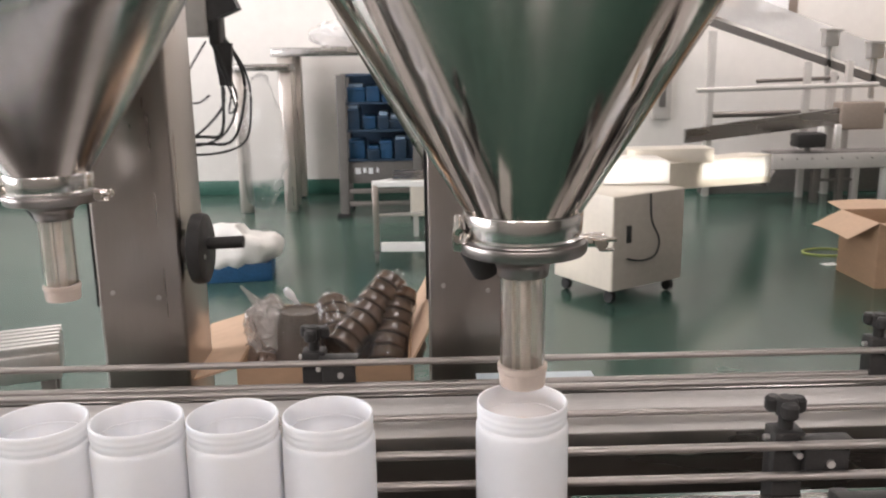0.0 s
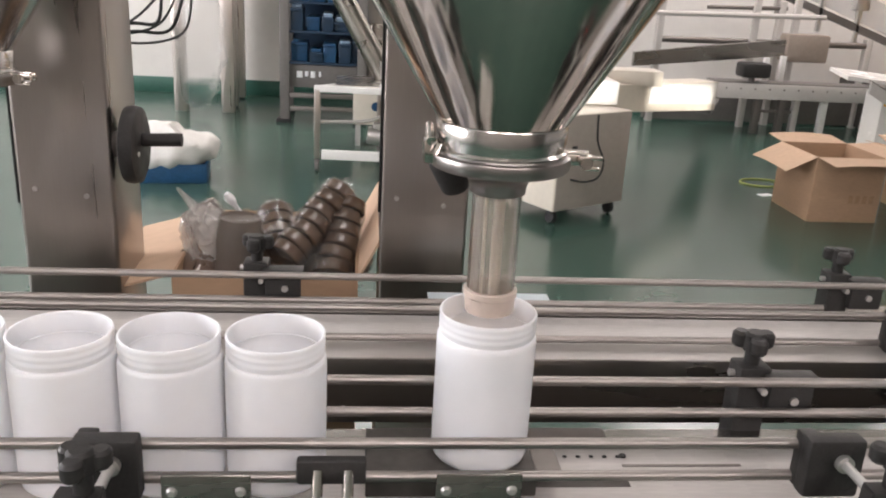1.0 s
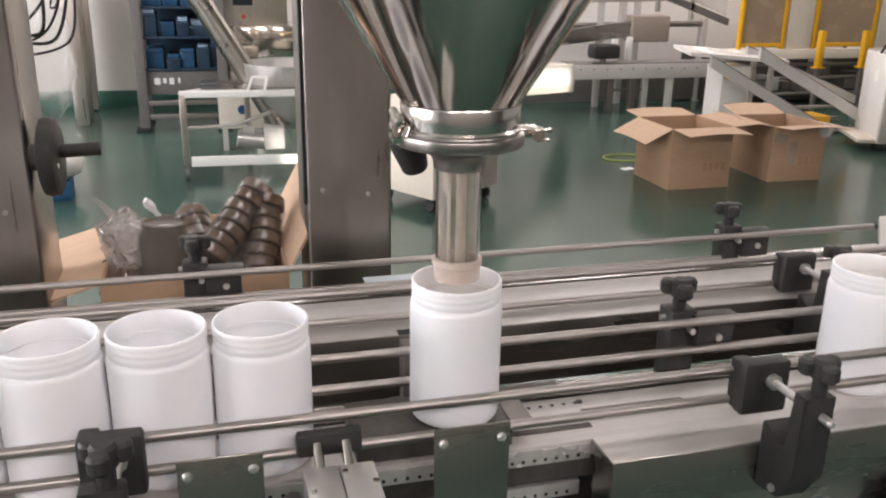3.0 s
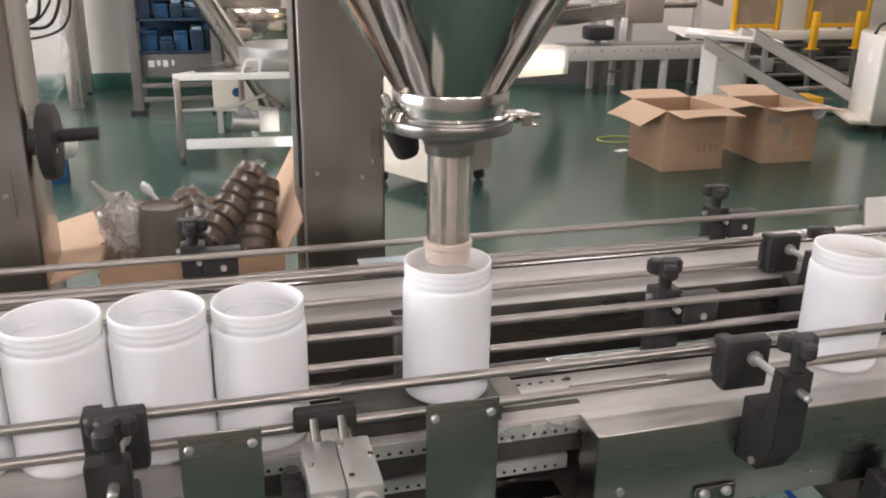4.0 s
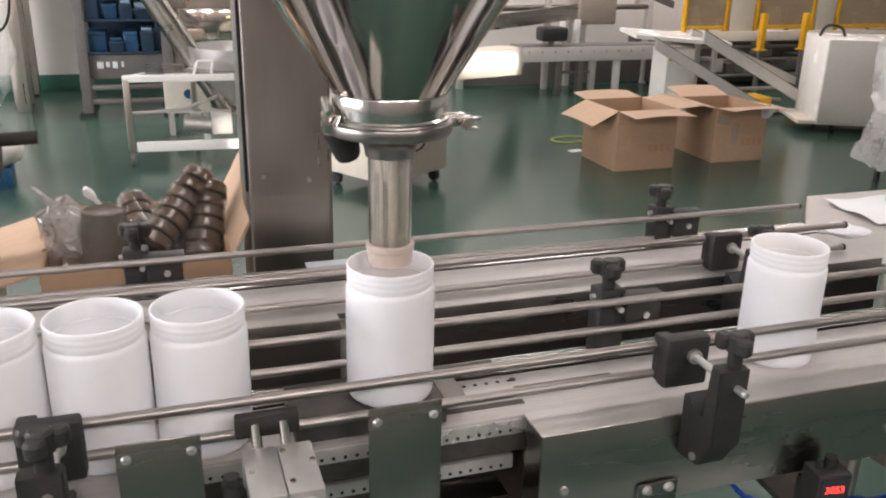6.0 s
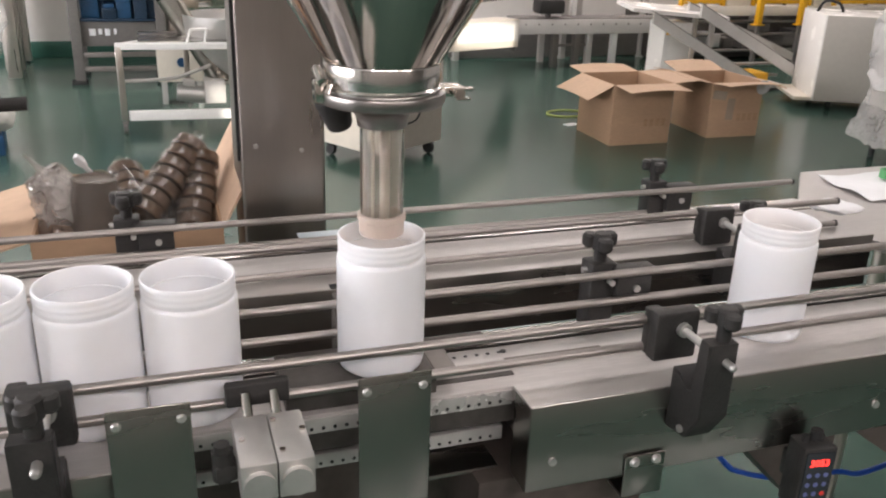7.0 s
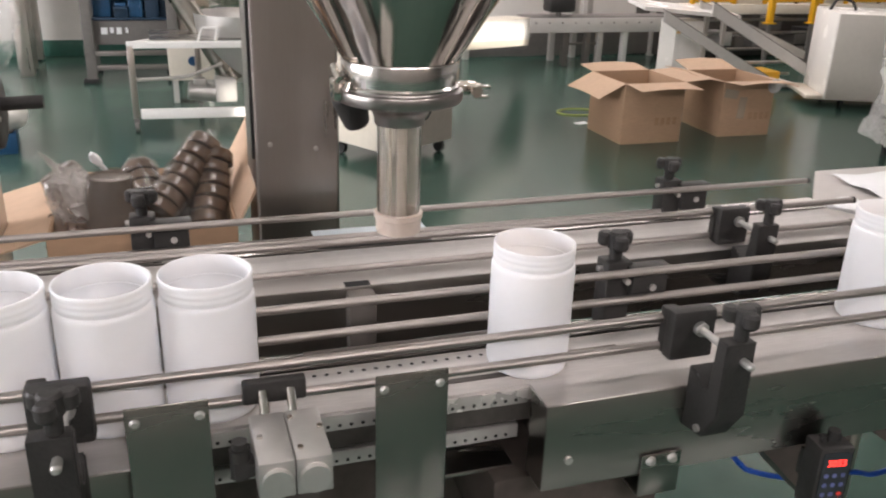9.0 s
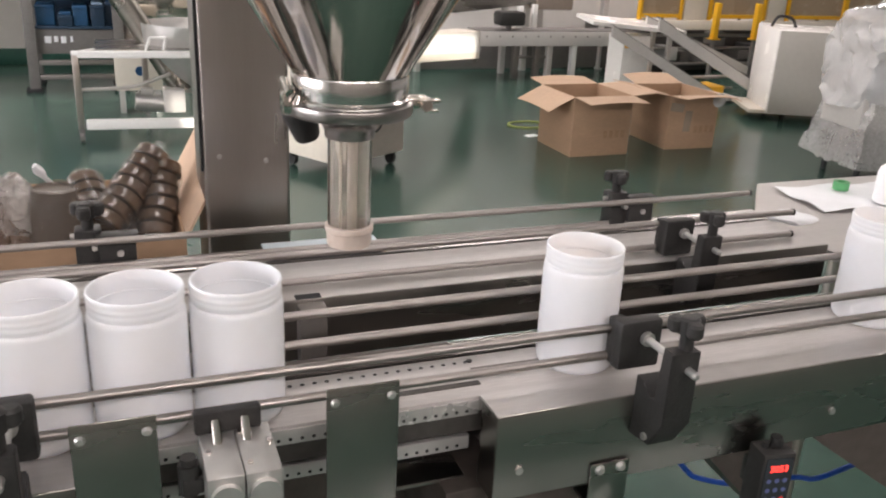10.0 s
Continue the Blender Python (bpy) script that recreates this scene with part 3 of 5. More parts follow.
    lathe(bm, [(0.0196, 1.103), (0.0196, 1.214), (0.0192, 1.214), (0.0192, 1.103)], 40, closed=True)
    part("dust_lining", bm, M_DUST, root, "thin powder dust inside the tube")
    part("sleeve", lathe(B(), [(0.0232, 1.1190), (0.0252, 1.1180), (0.0252, 1.1125), (0.0238, 1.1110), (0.0234, 1.0985), (0.0226, 1.0965), (0.0208, 1.0965), (0.0208, 1.1190)], 40, closed=True), M_SLEEVE, root, "beige powder-stained nylon end sleeve")
    bm = B()
    lathe(bm, [(0.0060, 1.0965), (0.0196, 1.0965), (0.0196, 1.1010), (0.0060, 1.1010)], 32, closed=True)
    part("outlet_screen", bm, M_PRINT, root, "brown powder-caked outlet screen")
    bm = B()
    lathe(bm, [(0, -0.019), (0.0115, -0.019), (0.0135, -0.016), (0.0185, 0.012), (0.0175, 0.016), (0, 0.017)], 20, pose(-0.038, 0.045, 1.2165, 8, -18, 0))
    part("vent_plug", bm, M_BLACK, root, "black rubber plug")
    bm = B()
    box(bm, arm_to[0] - 0.05, arm_to[0] + 0.05, 0.17, arm_to[1], 1.66, 1.78, 0.004)
    part("arm", bm, M_STEEL, root)
    return root


NOZ = (0.018, LANE)
hopper(at(NOZ[0], NOZ[1], 0), "polished steel filling hopper cone with clear dosing tube", (-0.02, 0.575), M_POLISH)
hopper(at(-0.585, LANE_B, 0), "second polished steel filling hopper over the far conveyor", (0.02, 0.22), M_HAZY)


def column(x0, x1, y0, y1, label):
    root = thing("machine_column", label, "machine column", at((x0 + x1) / 2, (y0 + y1) / 2, 0), "machine columns")
    w, d = (x1 - x0) / 2, (y1 - y0) / 2
    bm = B()
    box(bm, -w, w, -d, d, 0.012, 1.9, 0.007, seg=3)
    part("shaft", bm, M_COLUMN, root)
    bm = B()
    box(bm, -w - 0.03, w + 0.03, -d - 0.03, d + 0.03, 0, 0.012, 0.003)
    part("base_plate", bm, M_COLUMN, root)
    bm = B()
    box(bm, -w - 0.004, -w, -d + 0.004, -d + 0.016, 1.02, 1.88, 0.001)
    part("dark_edge_strip", bm, M_RUBBER, root, "thin black strip at the column's left edge")
    bm = B()
    screw_head(bm, 0.03, -d, 1.035, r=0.004)
    screw_head(bm, -0.045, -d, 1.045, r=0.004)
    part("bolt", bm, M_ALU, root)
    return root


column(-0.072, 0.068, 0.60, 0.75, "square brushed steel machine column")
column(-0.622, -0.480, 0.60, 0.76, "square brushed steel machine column with a handwheel")


def handwheel(m):
    root = thing("handwheel", "black handwheel with a bar handle on a shaft", "handwheel", m)
    bm = B()
    lathe(bm, [(0, 0.013), (0.050, 0.013), (0.058, 0.010), (0.060, 0.0), (0.058, -0.010), (0.050, -0.013), (0, -0.013)], 40, pose(0, 0, 0, 0, 90, 0))
    part("wheel", bm, M_BLACK, root)
    bm = B()
    rod(bm, (-0.036, 0, 0), (0, 0, 0), 0.02, 20)
    part("hub", bm, M_DARKSTEEL, root)
    bm = B()
    rod(bm, (0.012, 0.0, 0.008), (0.072, 0.0, 0.010), 0.0105, 16)
    part("handle", bm, M_BLACK, root)
    bm = B()
    rod(bm, (0.012, -0.03, -0.008), (0.0145, -0.03, -0.008), 0.004, 10)
    part("bolt", bm, M_ALU, root)
    return root


handwheel(at(-0.452, 0.625, 1.112))


def sensor_plate(x0, x1, label):
    root = thing("cover_plate", label, "cover plate", at((x0 + x1) / 2, -0.094, 0), "cover plates")
    w = (x1 - x0) / 2
    bm = B()
    box(bm, -w, w, -0.0015, 0.0015, 0.800, 0.998, 0.0012)
    part("plate", bm, M_STEELX, root)
    for sx in (-1, 1):
        bm = B()
        lathe(bm, [(0, 0.0032), (0.003, 0.003), (0.0048, 0.0)], 14, Matrix.Translation((sx * (w - 0.0085), -0.0015, 0.983)) @ pose(0, 0, 0, 90))
        part("bolt", bm, M_ALU, root)
    bm = B()
    box(bm, -w + 0.01, w - 0.01, 0.0015, 0.040, 0.835, 0.87, 0.002)
    part("bracket", bm, M_DARKSTEEL, root)
    return root


sensor_plate(-0.036, 0.037, "brushed steel cover plate mirroring the green floor")
sensor_plate(-0.261, -0.189, "brushed steel cover plate beside the jar stop")


def stop_cylinder(m):
    root = thing("air_cylinder", "twin aluminium air cylinder that works the jar stop", "air cylinder", m)
    for k, (a, b) in enumerate(((-0.033, -0.0005), (0.0005, 0.033))):
        bm = B()
        box(bm, a, b, -0.118, -0.036, -0.020, 0.018, 0.0015)
        bd = part("body", bm, M_ALU, root)
        for bx, by in (((a + 0.006, -0.076),), ((a + 0.004, -0.050), (b - 0.004, -0.071), (a + 0.006, -0.101)))[k]:
            bm = B()
            screw_head(bm, bx, by, 0.018, "z", 0.0028, 0.0022)
            part("bolt", bm, M_POLISH, bd)
        bm = B()
        rod(bm, ((a + b) / 2, -0.118, -0.002), ((a + b) / 2, -0.124, -0.002), 0.014, 20)
        part("end_cap", bm, M_ALU, bd)
    bm = B()
    rod(bm, (-0.045, -0.075, -0.02), (-0.045, -0.075, 0.010), 0.010, 14)
    rod(bm, (-0.045, -0.075, 0.010), (-0.045, -0.075, 0.017), 0.0075, 14)
    box(bm, -0.052, -0.033, -0.085, -0.066, -0.018, -0.002, 0.002)
    part("flow_valve", bm, M_BLACK, root, "black air flow valve")
    bm = B()
    box(bm, -0.03, 0.03, -0.10, -0.05, -0.035, -0.020)
    box(bm, -0.03, 0.03, -0.056, -0.050, -0.12, -0.035)
    box(bm, -0.03, 0.03, -0.050, -0.030, -0.12, -0.105)
    part("bracket", bm, M_DARKSTEEL, root)
    return root


CYL_X, CYL_Z = -0.120, 0.938
stop_cylinder(at(CYL_X, -0.028, CYL_Z))
jar_stop = thing("jar_stop", "black stop bar on two steel rods holding back jars", "jar stop", at(CYL_X, -0.028, CYL_Z))
bm = B()
box(bm, -0.036, 0.026, -0.018, -0.005, 0.017, 0.041, 0.003)
part("bar", bm, M_BLACK, jar_stop)
for _x in (-0.017, 0.010):
    bm = B()
    rod(bm, (_x, -0.0165, 0.0300), (_x, -0.056, -0.0040), 0.0052, 14)
    part("rod", bm, M_POLISH, jar_stop)
bm = B()
rod(bm, (-0.012, -0.006, 0.018), (-0.012, 0.012, 0.018), 0.004, 10)
part("pin", bm, M_ALU, jar_stop)

# lifting fork under the filled jar
jar_lift = thing("jar_lift", "dark steel lifting plate that raises one jar", "jar lift", at(NOZ[0], LANE, BELT))
bm = B()
box(bm, -0.112, 0.052, -0.044, 0.0425, -0.024, -0.0005, 0.001)
part("plate", bm, M_DARKSTEEL, jar_lift)
for _a, _b, _h in ((0.0525, 0.078, -0.0007),):
    bm = B()
    box(bm, _a, _b, -0.035, 0.02, -0.0035, _h, 0.0015)
    part("cheek", bm, M_CROSS, jar_lift)
# fixed dark guide beside the lift: rear cover, bracket and two wear slots let into the belt
lift_guide = thing("lift_guide", "dark steel guide plates let into the belt beside the lift", "guide plate", at(0, 0, BELT))
bm = B()
box(bm, -0.075, 0.168, 0.080, 0.1085, 0.0027, 0.0050, 0.0008)
part("rear_dark_plate", bm, M_DECK, lift_guide, "dark cover plate")
bm = B()
box(bm, 0.068, 0.170, 0.0030, 0.0125, 0.0002, 0.0009)
part("slot", bm, M_DARKSTEEL, lift_guide)
bm = B()
box(bm, 0.172, 0.300, 0.0385, 0.0425, 0.0002, 0.0008)
part("slot", bm, M_CROSS, lift_guide)
bm = B()
for _k in range(19):
    _x = -0.085 + 0.0142 * _k
    rod(bm, (_x, 0.0540, 0.0026), (_x, 0.0540, 0.0030), 0.0026, 8)
part("hole_row", bm, M_HOLE, lift_guide, "row of small dark holes")
bm = B()
screw_head(bm, 0.176, 0.0545, 0.0026, "z", 0.0038, 0.0015)
part("screw", bm, M_BLACK, lift_guide)


# ---- jars ----
def jar_meshes():
    body = [(0, 0.004), (0.036, 0.003), (0.040, 0.0), (0.0425, 0.0008), (0.0455, 0.003), (0.0470, 0.0075), (0.0474, 0.013)]
    body += [(0.0474, z) for z in (0.04, 0.07, 0.10, 0.120)]
    body += [(0.0473, 0.1245), (0.0468, 0.1275), (0.0458, 0.1296), (0.0444, 0.1305), (0.0428, 0.1306), (0.0446, 0.126), (0.0450, 0.12), (0.0450, 0.012), (0.042, 0.006), (0, 0.006)]
    neck = [(0.0442, 0.1306), (0.0452, 0.1306), (0.0452, 0.1330), (0.0457, 0.1342), (0.0460, 0.1358), (0.0456, 0.1378), (0.0455, 0.1395), (0.0460, 0.1412), (0.0462, 0.1425),
            (0.0458, 0.1442), (0.0457, 0.1462), (0.0460, 0.1475), (0.0462, 0.1500), (0.0457, 0.1516), (0.0446, 0.1520), (0.0437, 0.1514), (0.0434, 0.150), (0.0434, 0.132)]
    return lathe(B(), body, 64), lathe(B(), neck, 64, closed=True)


_jb, _jn = jar_meshes()
_jarbody, _jarneck = mesh_of("body", _jb, M_JAR), mesh_of("neck", _jn, M_JAR)
_powder = mesh_of("powder", lathe(B(), [(0, 0.118), (0.012, 0.120), (0.026, 0.117), (0.038, 0.114), (0.0445, 0.113), (0.0445, 0.10), (0, 0.10)], 40), M_POWDER)


def jar(x, y, z, label, filled=False, turn=0):
    root = thing("plastic_jar", label, "jar", at(x, y, z, turn), "white jars")
    for nm, me in (("body", _jarbody), ("neck", _jarneck)):
        ob = new(nm, me)
        ob.parent = root
    if filled:
        p = new("powder", _powder)
        p.parent = root
        tagged(p, "pale beige powder filling")
    return root


JAR_PITCH = 0.0966
FIRST = -0.180
queue = [jar(FIRST - k * JAR_PITCH, LANE, BELT, "empty white plastic jar with open threaded neck, waiting in the queue", turn=37 * k) for k in range(7)]
filled_jar = jar(NOZ[0], LANE, BELT + LIFT, "white plastic jar raised under the nozzle and filled with powder", True, 15)
done_jar = jar(0.531, LANE, BELT, "filled white plastic jar riding on the slat belt", True, 70)


def motions():
    """Jars, stop and lift, from the clip's start to its end."""
    up, dn = BELT + LIFT, BELT
    steps = [(0, 0, up - 0.017), (0.08, 0, up - 0.016), (0.17, 0, up - 0.003), (0.24, 0, up), (7.55, 0, up), (7.62, 0, up - 0.004), (7.72, 0, dn + 0.003), (7.78, 0, dn), (7.86, 0, dn), (8.0, 0.031, dn), (8.2, 0.058, dn), (8.5, 0.092, dn), (9.0, 0.158, dn), (9.5, 0.223, dn), (10.0, 0.288, dn)]
    walk(filled_jar, [(t, at(NOZ[0] + d, LANE, z, 15)) for t, d, z in steps])
    walk(jar_lift, [(t, at(NOZ[0], LANE, z if z > dn + 0.001 else dn - 0.004)) for t, d, z in steps[:8]] + [(10.0, at(NOZ[0], LANE, dn - 0.004))])
    go = [(0, 0), (7.80, 0), (8.0, 0.034), (8.2, 0.062), (8.5, 0.096), (9.0, 0.150), (9.5, 0.200), (10.0, 0.250)]
    walk(done_jar, [(t, at(0.531 + d, LANE, BELT, 70)) for t, d in go])
    adv = [(0, 0), (9.52, 0), (9.6, 0.012), (9.7, 0.029), (9.8, 0.046), (9.9, 0.063), (10.0, 0.080)]
    for k, q in enumerate(queue):
        walk(q, [(t, at(FIRST - k * JAR_PITCH + d, LANE, BELT, 37 * k)) for t, d in adv])
    st = [(0, 0), (9.50, 0), (9.58, 1), (10.0, 1)]
    walk(jar_stop, [(t, at(CYL_X, -0.028 - 0.027 * s, CYL_Z)) for t, s in st])


# ---- open carton with bagged lids behind the far lane ----
def open_carton(m, w, d, h, flaps, label, t=0.005, prints=True):
    """Open-topped carton; flaps: (side, length, degrees above level)."""
    root = thing("cardboard_box", label, "cardboard box", m)
    for nm, a in (("front", (-w, w, -d, -d + t)), ("back", (-w, w, d - t, d)), ("left", (-w, -w + t, -d + t, d - t)), ("right", (w - t, w, -d + t, d - t))):
        bm = B()
        box(bm, a[0], a[1], a[2], a[3], 0, h, 0.001)
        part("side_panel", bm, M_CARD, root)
    part("bottom", box(B(), -w + t, w - t, -d + t, d - t, 0, t), M_CARD, root)
    for side, ln, ang in flaps:
        bm = B()
        half = {"front": w, "back": w, "left": d, "right": d}[side] - 0.003
        n = 5
        top = [[bm.verts.new((-half + 2 * half * i / n, -ln * j / 3, 0.012 * math.sin(math.pi * i / n) * (j / 3) ** 2)) for i in range(n + 1)] for j in range(4)]
        lo = [[bm.verts.new(v.co + Vector((0, 0, -0.004))) for v in r] for r in top]
        for j in range(3):
            for i in range(n):
                bm.faces.new((top[j][i], top[j][i + 1], top[j + 1][i + 1], top[j + 1][i]))
                bm.faces.new((lo[j][i], lo[j + 1][i], lo[j + 1][i + 1], lo[j][i + 1]))
        for j in range(3):
            bm.faces.new((top[j][0], top[j + 1][0], lo[j + 1][0], lo[j][0]))
            bm.faces.new((top[j][n], lo[j][n], lo[j + 1][n], top[j + 1][n]))
        for i in range(n):
            bm.faces.new((top[3][i], top[3][i + 1], lo[3][i + 1], lo[3][i]))
            bm.faces.new((top[0][i], lo[0][i], lo[0][i + 1], top[0][i + 1]))
        rz = {"front": 0, "right": 90, "back": 180, "left": -90}[side]
        off = {"front": (0, -d, h), "right": (w, 0, h), "back": (0, d, h), "left": (-w, 0, h)}[side]
        bmesh.ops.transform(bm, matrix=Matrix.Translation(off) @ pose(0, 0, 0, 0, 0, rz) @ pose(0, 0, 0, -ang, 0, 0), verts=bm.verts)
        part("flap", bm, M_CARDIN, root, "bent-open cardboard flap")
    if prints:
        bm = B()
        for k in range(4):
            box(bm, 0.02 + 0.045 * k, 0.05 + 0.045 * k, -d - 0.0006, -d - 0.0002, h * 0.30, h * 0.30 + 0.05)
        part("print", bm, M_PRINT, root, "faded printed marks")
    return root


open_carton(at(-0.255, 0.80, 0), 0.150, 0.185, 0.905, [("left", 0.135, -16), ("right", 0.165, 62)], "tall open cardboard box stuffed with bagged brown lids", prints=False)


def leaning(base, tip):
    """Pose at base with z along the line to tip."""
    d = Vector(tip) - Vector(base)
    return Matrix.Translation(base) @ d.to_track_quat("Z", "Y").to_matrix().to_4x4()


def lid_stack(m, n, label):
    root = thing("lid_stack", label, "lid stack", m, "bagged lid stacks")
    me = None
    p = 0.0255
    for k in range(n):
        if me is None:
            prof = [(0, 0.0215), (0.022, 0.021), (0.0285, 0.0195), (0.0308, 0.017), (0.0318, 0.004), (0.0334, 0.001), (0.0336, -0.003), (0.032, -0.005), (0.029, -0.003), (0.0285, 0.010), (0, 0.016)]
            me = mesh_of("lid", lathe(B(), prof, 28), M_LID)
        ob = new("lid", me)
        ob.parent = root
        ob.matrix_basis = pose(0.002 * math.sin(k * 2.1), 0.002 * math.cos(k * 1.3), p * k, 4 * math.sin(k), 3 * math.cos(k * 2))
    bm = B()
    L = p * (n - 1)
    prof = [(0.010, -0.018), (0.030, -0.012), (0.0355, -0.004)]
    for k in range(n):
        prof += [(0.0358, p * k), (0.0338, p * k + 0.012)]
    prof += [(0.026, L + 0.022), (0.012, L + 0.027), (0.006, L + 0.034), (0.009, L + 0.041), (0.004, L + 0.045)]
    lathe(bm, prof, 40)
    crumple(bm, 0.0045, 75, n)
    part("film_bag", bm, M_FILM, root, "crinkled clear film bag")
    return root


lid_stack(leaning((-0.150, 0.715, 0.872), (-0.121, 0.83, 1.000)), 6, "stack of brown plastic lids in a clear film bag")
lid_stack(leaning((-0.232, 0.715, 0.900), (-0.112, 0.845, 1.022)), 7, "leaning stack of brown lids in crinkled clear film")
lid_stack(leaning((-0.25, 0.80, 0.885), (-0.27, 0.90, 0.96)), 4, "stack of brown lids tipped into the open box")


def cup(m, label):
    root = thing("plastic_cup", label, "plastic cup", m)
    part("shell", lathe(B(), [(0, 0.0), (0.045, 0.0), (0.047, 0.004), (0.0345, 0.090), (0.0345, 0.095), (0.032, 0.097), (0.030, 0.093), (0, 0.091)], 36), M_SMOKE, root)
    bm = B()
    lathe(bm, [(0.049, -0.01), (0.049, 0.02), (0.042, 0.06), (0.037, 0.094), (0.035, 0.099)], 32)
    crumple(bm, 0.006, 40, 3)
    part("film_bag", bm, M_FILM, root, "crinkled clear film")
    return root


M_SMOKE = mat("smoky_plastic", (0.17, 0.145, 0.125), 0.14, var=0.15, scale=12, spec=0.7, alpha=0.92)
cup(pose(-0.310, 0.70, 0.882, 0, 3, 0), "smoke-grey plastic cup wrapped in clear film")
cup(pose(-0.355, 0.83, 0.87, -6, -30, 0), "smoke-grey plastic cup lying in the open box")


def film_heap(m, sx, sy, sz, seed, label, mtl=None):
    bm = B()
    bmesh.ops.create_icosphere(bm, subdivisions=4, radius=1.0)
    for v in bm.verts:
        v.co = Vector((v.co.x * sx, v.co.y * sy, v.co.z * sz))
    crumple(bm, 0.28 * min(sx, sy, sz), 2.4 / max(sx, sy, sz), seed)
    crumple(bm, 0.10 * min(sx, sy, sz), 7.0 / max(sx, sy, sz), seed + 4)
    return solid("film_bag", bm, mtl or M_FILM, label, "plastic film", m=m)


film_heap(at(-0.290, 0.665, 0.872), 0.050, 0.03, 0.030, 2.0, "crumpled clear plastic film bulging from the box")
film_heap(at(-0.365, 0.73, 0.862), 0.055, 0.09, 0.06, 3.0, "crumpled brownish film packed into the box corner", M_BROWNFILM)
film_heap(pose(-0.366, 0.725, 0.925, 0, -14, 0), 0.042, 0.05, 0.062, 17.0, "milky clear film bag slumped over the box corner", M_MILKY)
film_heap(at(-0.20, 0.88, 0.85), 0.12, 0.10, 0.06, 6.0, "heap of brownish film filling the open box", M_BROWNFILM)
film_heap(at(-0.175, 0.72, 0.865), 0.06, 0.05, 0.055, 5.0, "crumpled clear plastic film between the lid stacks")
bm = B()
lathe(bm, [(0.026, -0.035), (0.018, -0.012), (0.010, 0.010), (0.005, 0.035), (0.0025, 0.055), (0, 0.058)], 20)
crumple(bm, 0.004, 45, 8)
solid("film_bag", bm, M_MILKY, "pointed twisted tip of a clear film bag", "plastic film", m=leaning((-0.378, 0.725, 0.975), (-0.412, 0.722, 1.018)))
bm = B()
lathe(bm, [(0, -0.030), (0.004, -0.024), (0.0045, -0.004), (0.007, 0.002), (0.0085, 0.012), (0.006, 0.021), (0, 0.023)], 16)
crumple(bm, 0.002, 90, 2)
solid("bag_tie", bm, M_PAPER, "white twisted bag tie on the film", "bag tie", m=leaning((-0.322, 0.74, 0.990), (-0.336, 0.735, 1.012)))

# pale strip along the far lane's rear flange
bm = B()
box(bm, 0.0, 0.185, 0.430, 0.500, 0.9245, 0.9262)
solid("pale_sheet", bm, M_PALESHEET, "pale blue-white strip on the channel", "paper strip")


# ---- collecting table at the far lane's end ----
def collecting_table(m):
    root = thing("steel_table", "stainless steel collecting table at the conveyor's end", "table", m)
    bm = B()
    slab(bm, [(0.045, 0.272, 0.902), (-0.135, 0.062, 0.902), (-0.135, -0.10, 0.902), (-0.06, -0.272, 0.902), (0.95, -0.272, 0.902), (0.95, 0.272, 0.902)], 0.017)
    part("tabletop", bm, M_FLANGE, root)
    for x, y in ((0.30, -0.20), (0.9, -0.20), (0.30, 0.24), (0.9, 0.24)):
        bm = B()
        rod(bm, (x, y, 0), (x, y, 0.885), 0.019, 16)
        part("leg", bm, M_STEEL, root)
    return root


collecting_table(at(1.10, 0.42, 0))
bm = B()
n = 14
g = [[bm.verts.new((0.42 * i / n, 0.165 * j / n, 0.004 + 0.006 * math.sin(i * 0.6 + j * 0.35) ** 2)) for i in range(n + 1)] for j in range(n + 1)]
for j in range(n):
    for i in range(n):
        bm.faces.new((g[j][i], g[j][i + 1], g[j + 1][i + 1], g[j + 1][i]))
ext = bmesh.ops.extrude_face_region(bm, geom=list(bm.faces))
bmesh.ops.translate(bm, vec=(0, 0, -0.001), verts=[v for v in ext["geom"] if isinstance(v, bmesh.types.BMVert)])
solid("paper_sheet", bm, M_PAPER, "rumpled white paper sheet on the steel table", "paper sheet", m=at(1.135, 0.475, 0.902, -3))
bm = B()
lathe(bm, [(0.010, 0), (0.017, 0), (0.017, 0.018), (0.010, 0.018)], 24, closed=True)
solid("tape_roll", bm, M_GREENBIT, "small green tape roll on the paper", "tape roll", m=at(1.275, 0.580, 0.914))
bm = B()
bmesh.ops.create_icosphere(bm, subdivisions=3, radius=1)
for v in bm.verts:
    v.co = Vector((v.co.x * 0.05, v.co.y * 0.025, v.co.z * 0.012 + 0.010))
crumple(bm, 0.008, 30, 2)
solid("wiping_cloth", bm, M_PAPER, "crumpled white wiping paper at the rail ends", "wiping paper", m=at(0.975, 0.40, 0.920, -30))
bm = B()
lathe(bm, [(0, 0), (0.038, 0), (0.041, 0.003), (0.041, 0.062), (0.038, 0.072), (0.026, 0.082), (0.022, 0.086), (0.022, 0.104), (0.019, 0.104), (0.019, 0.084), (0, 0.080)], 36)
solid("plastic_bottle", bm, M_JAR, "small white plastic bottle on the steel table", "bottle", m=at(1.315, 0.475, 0.9135))


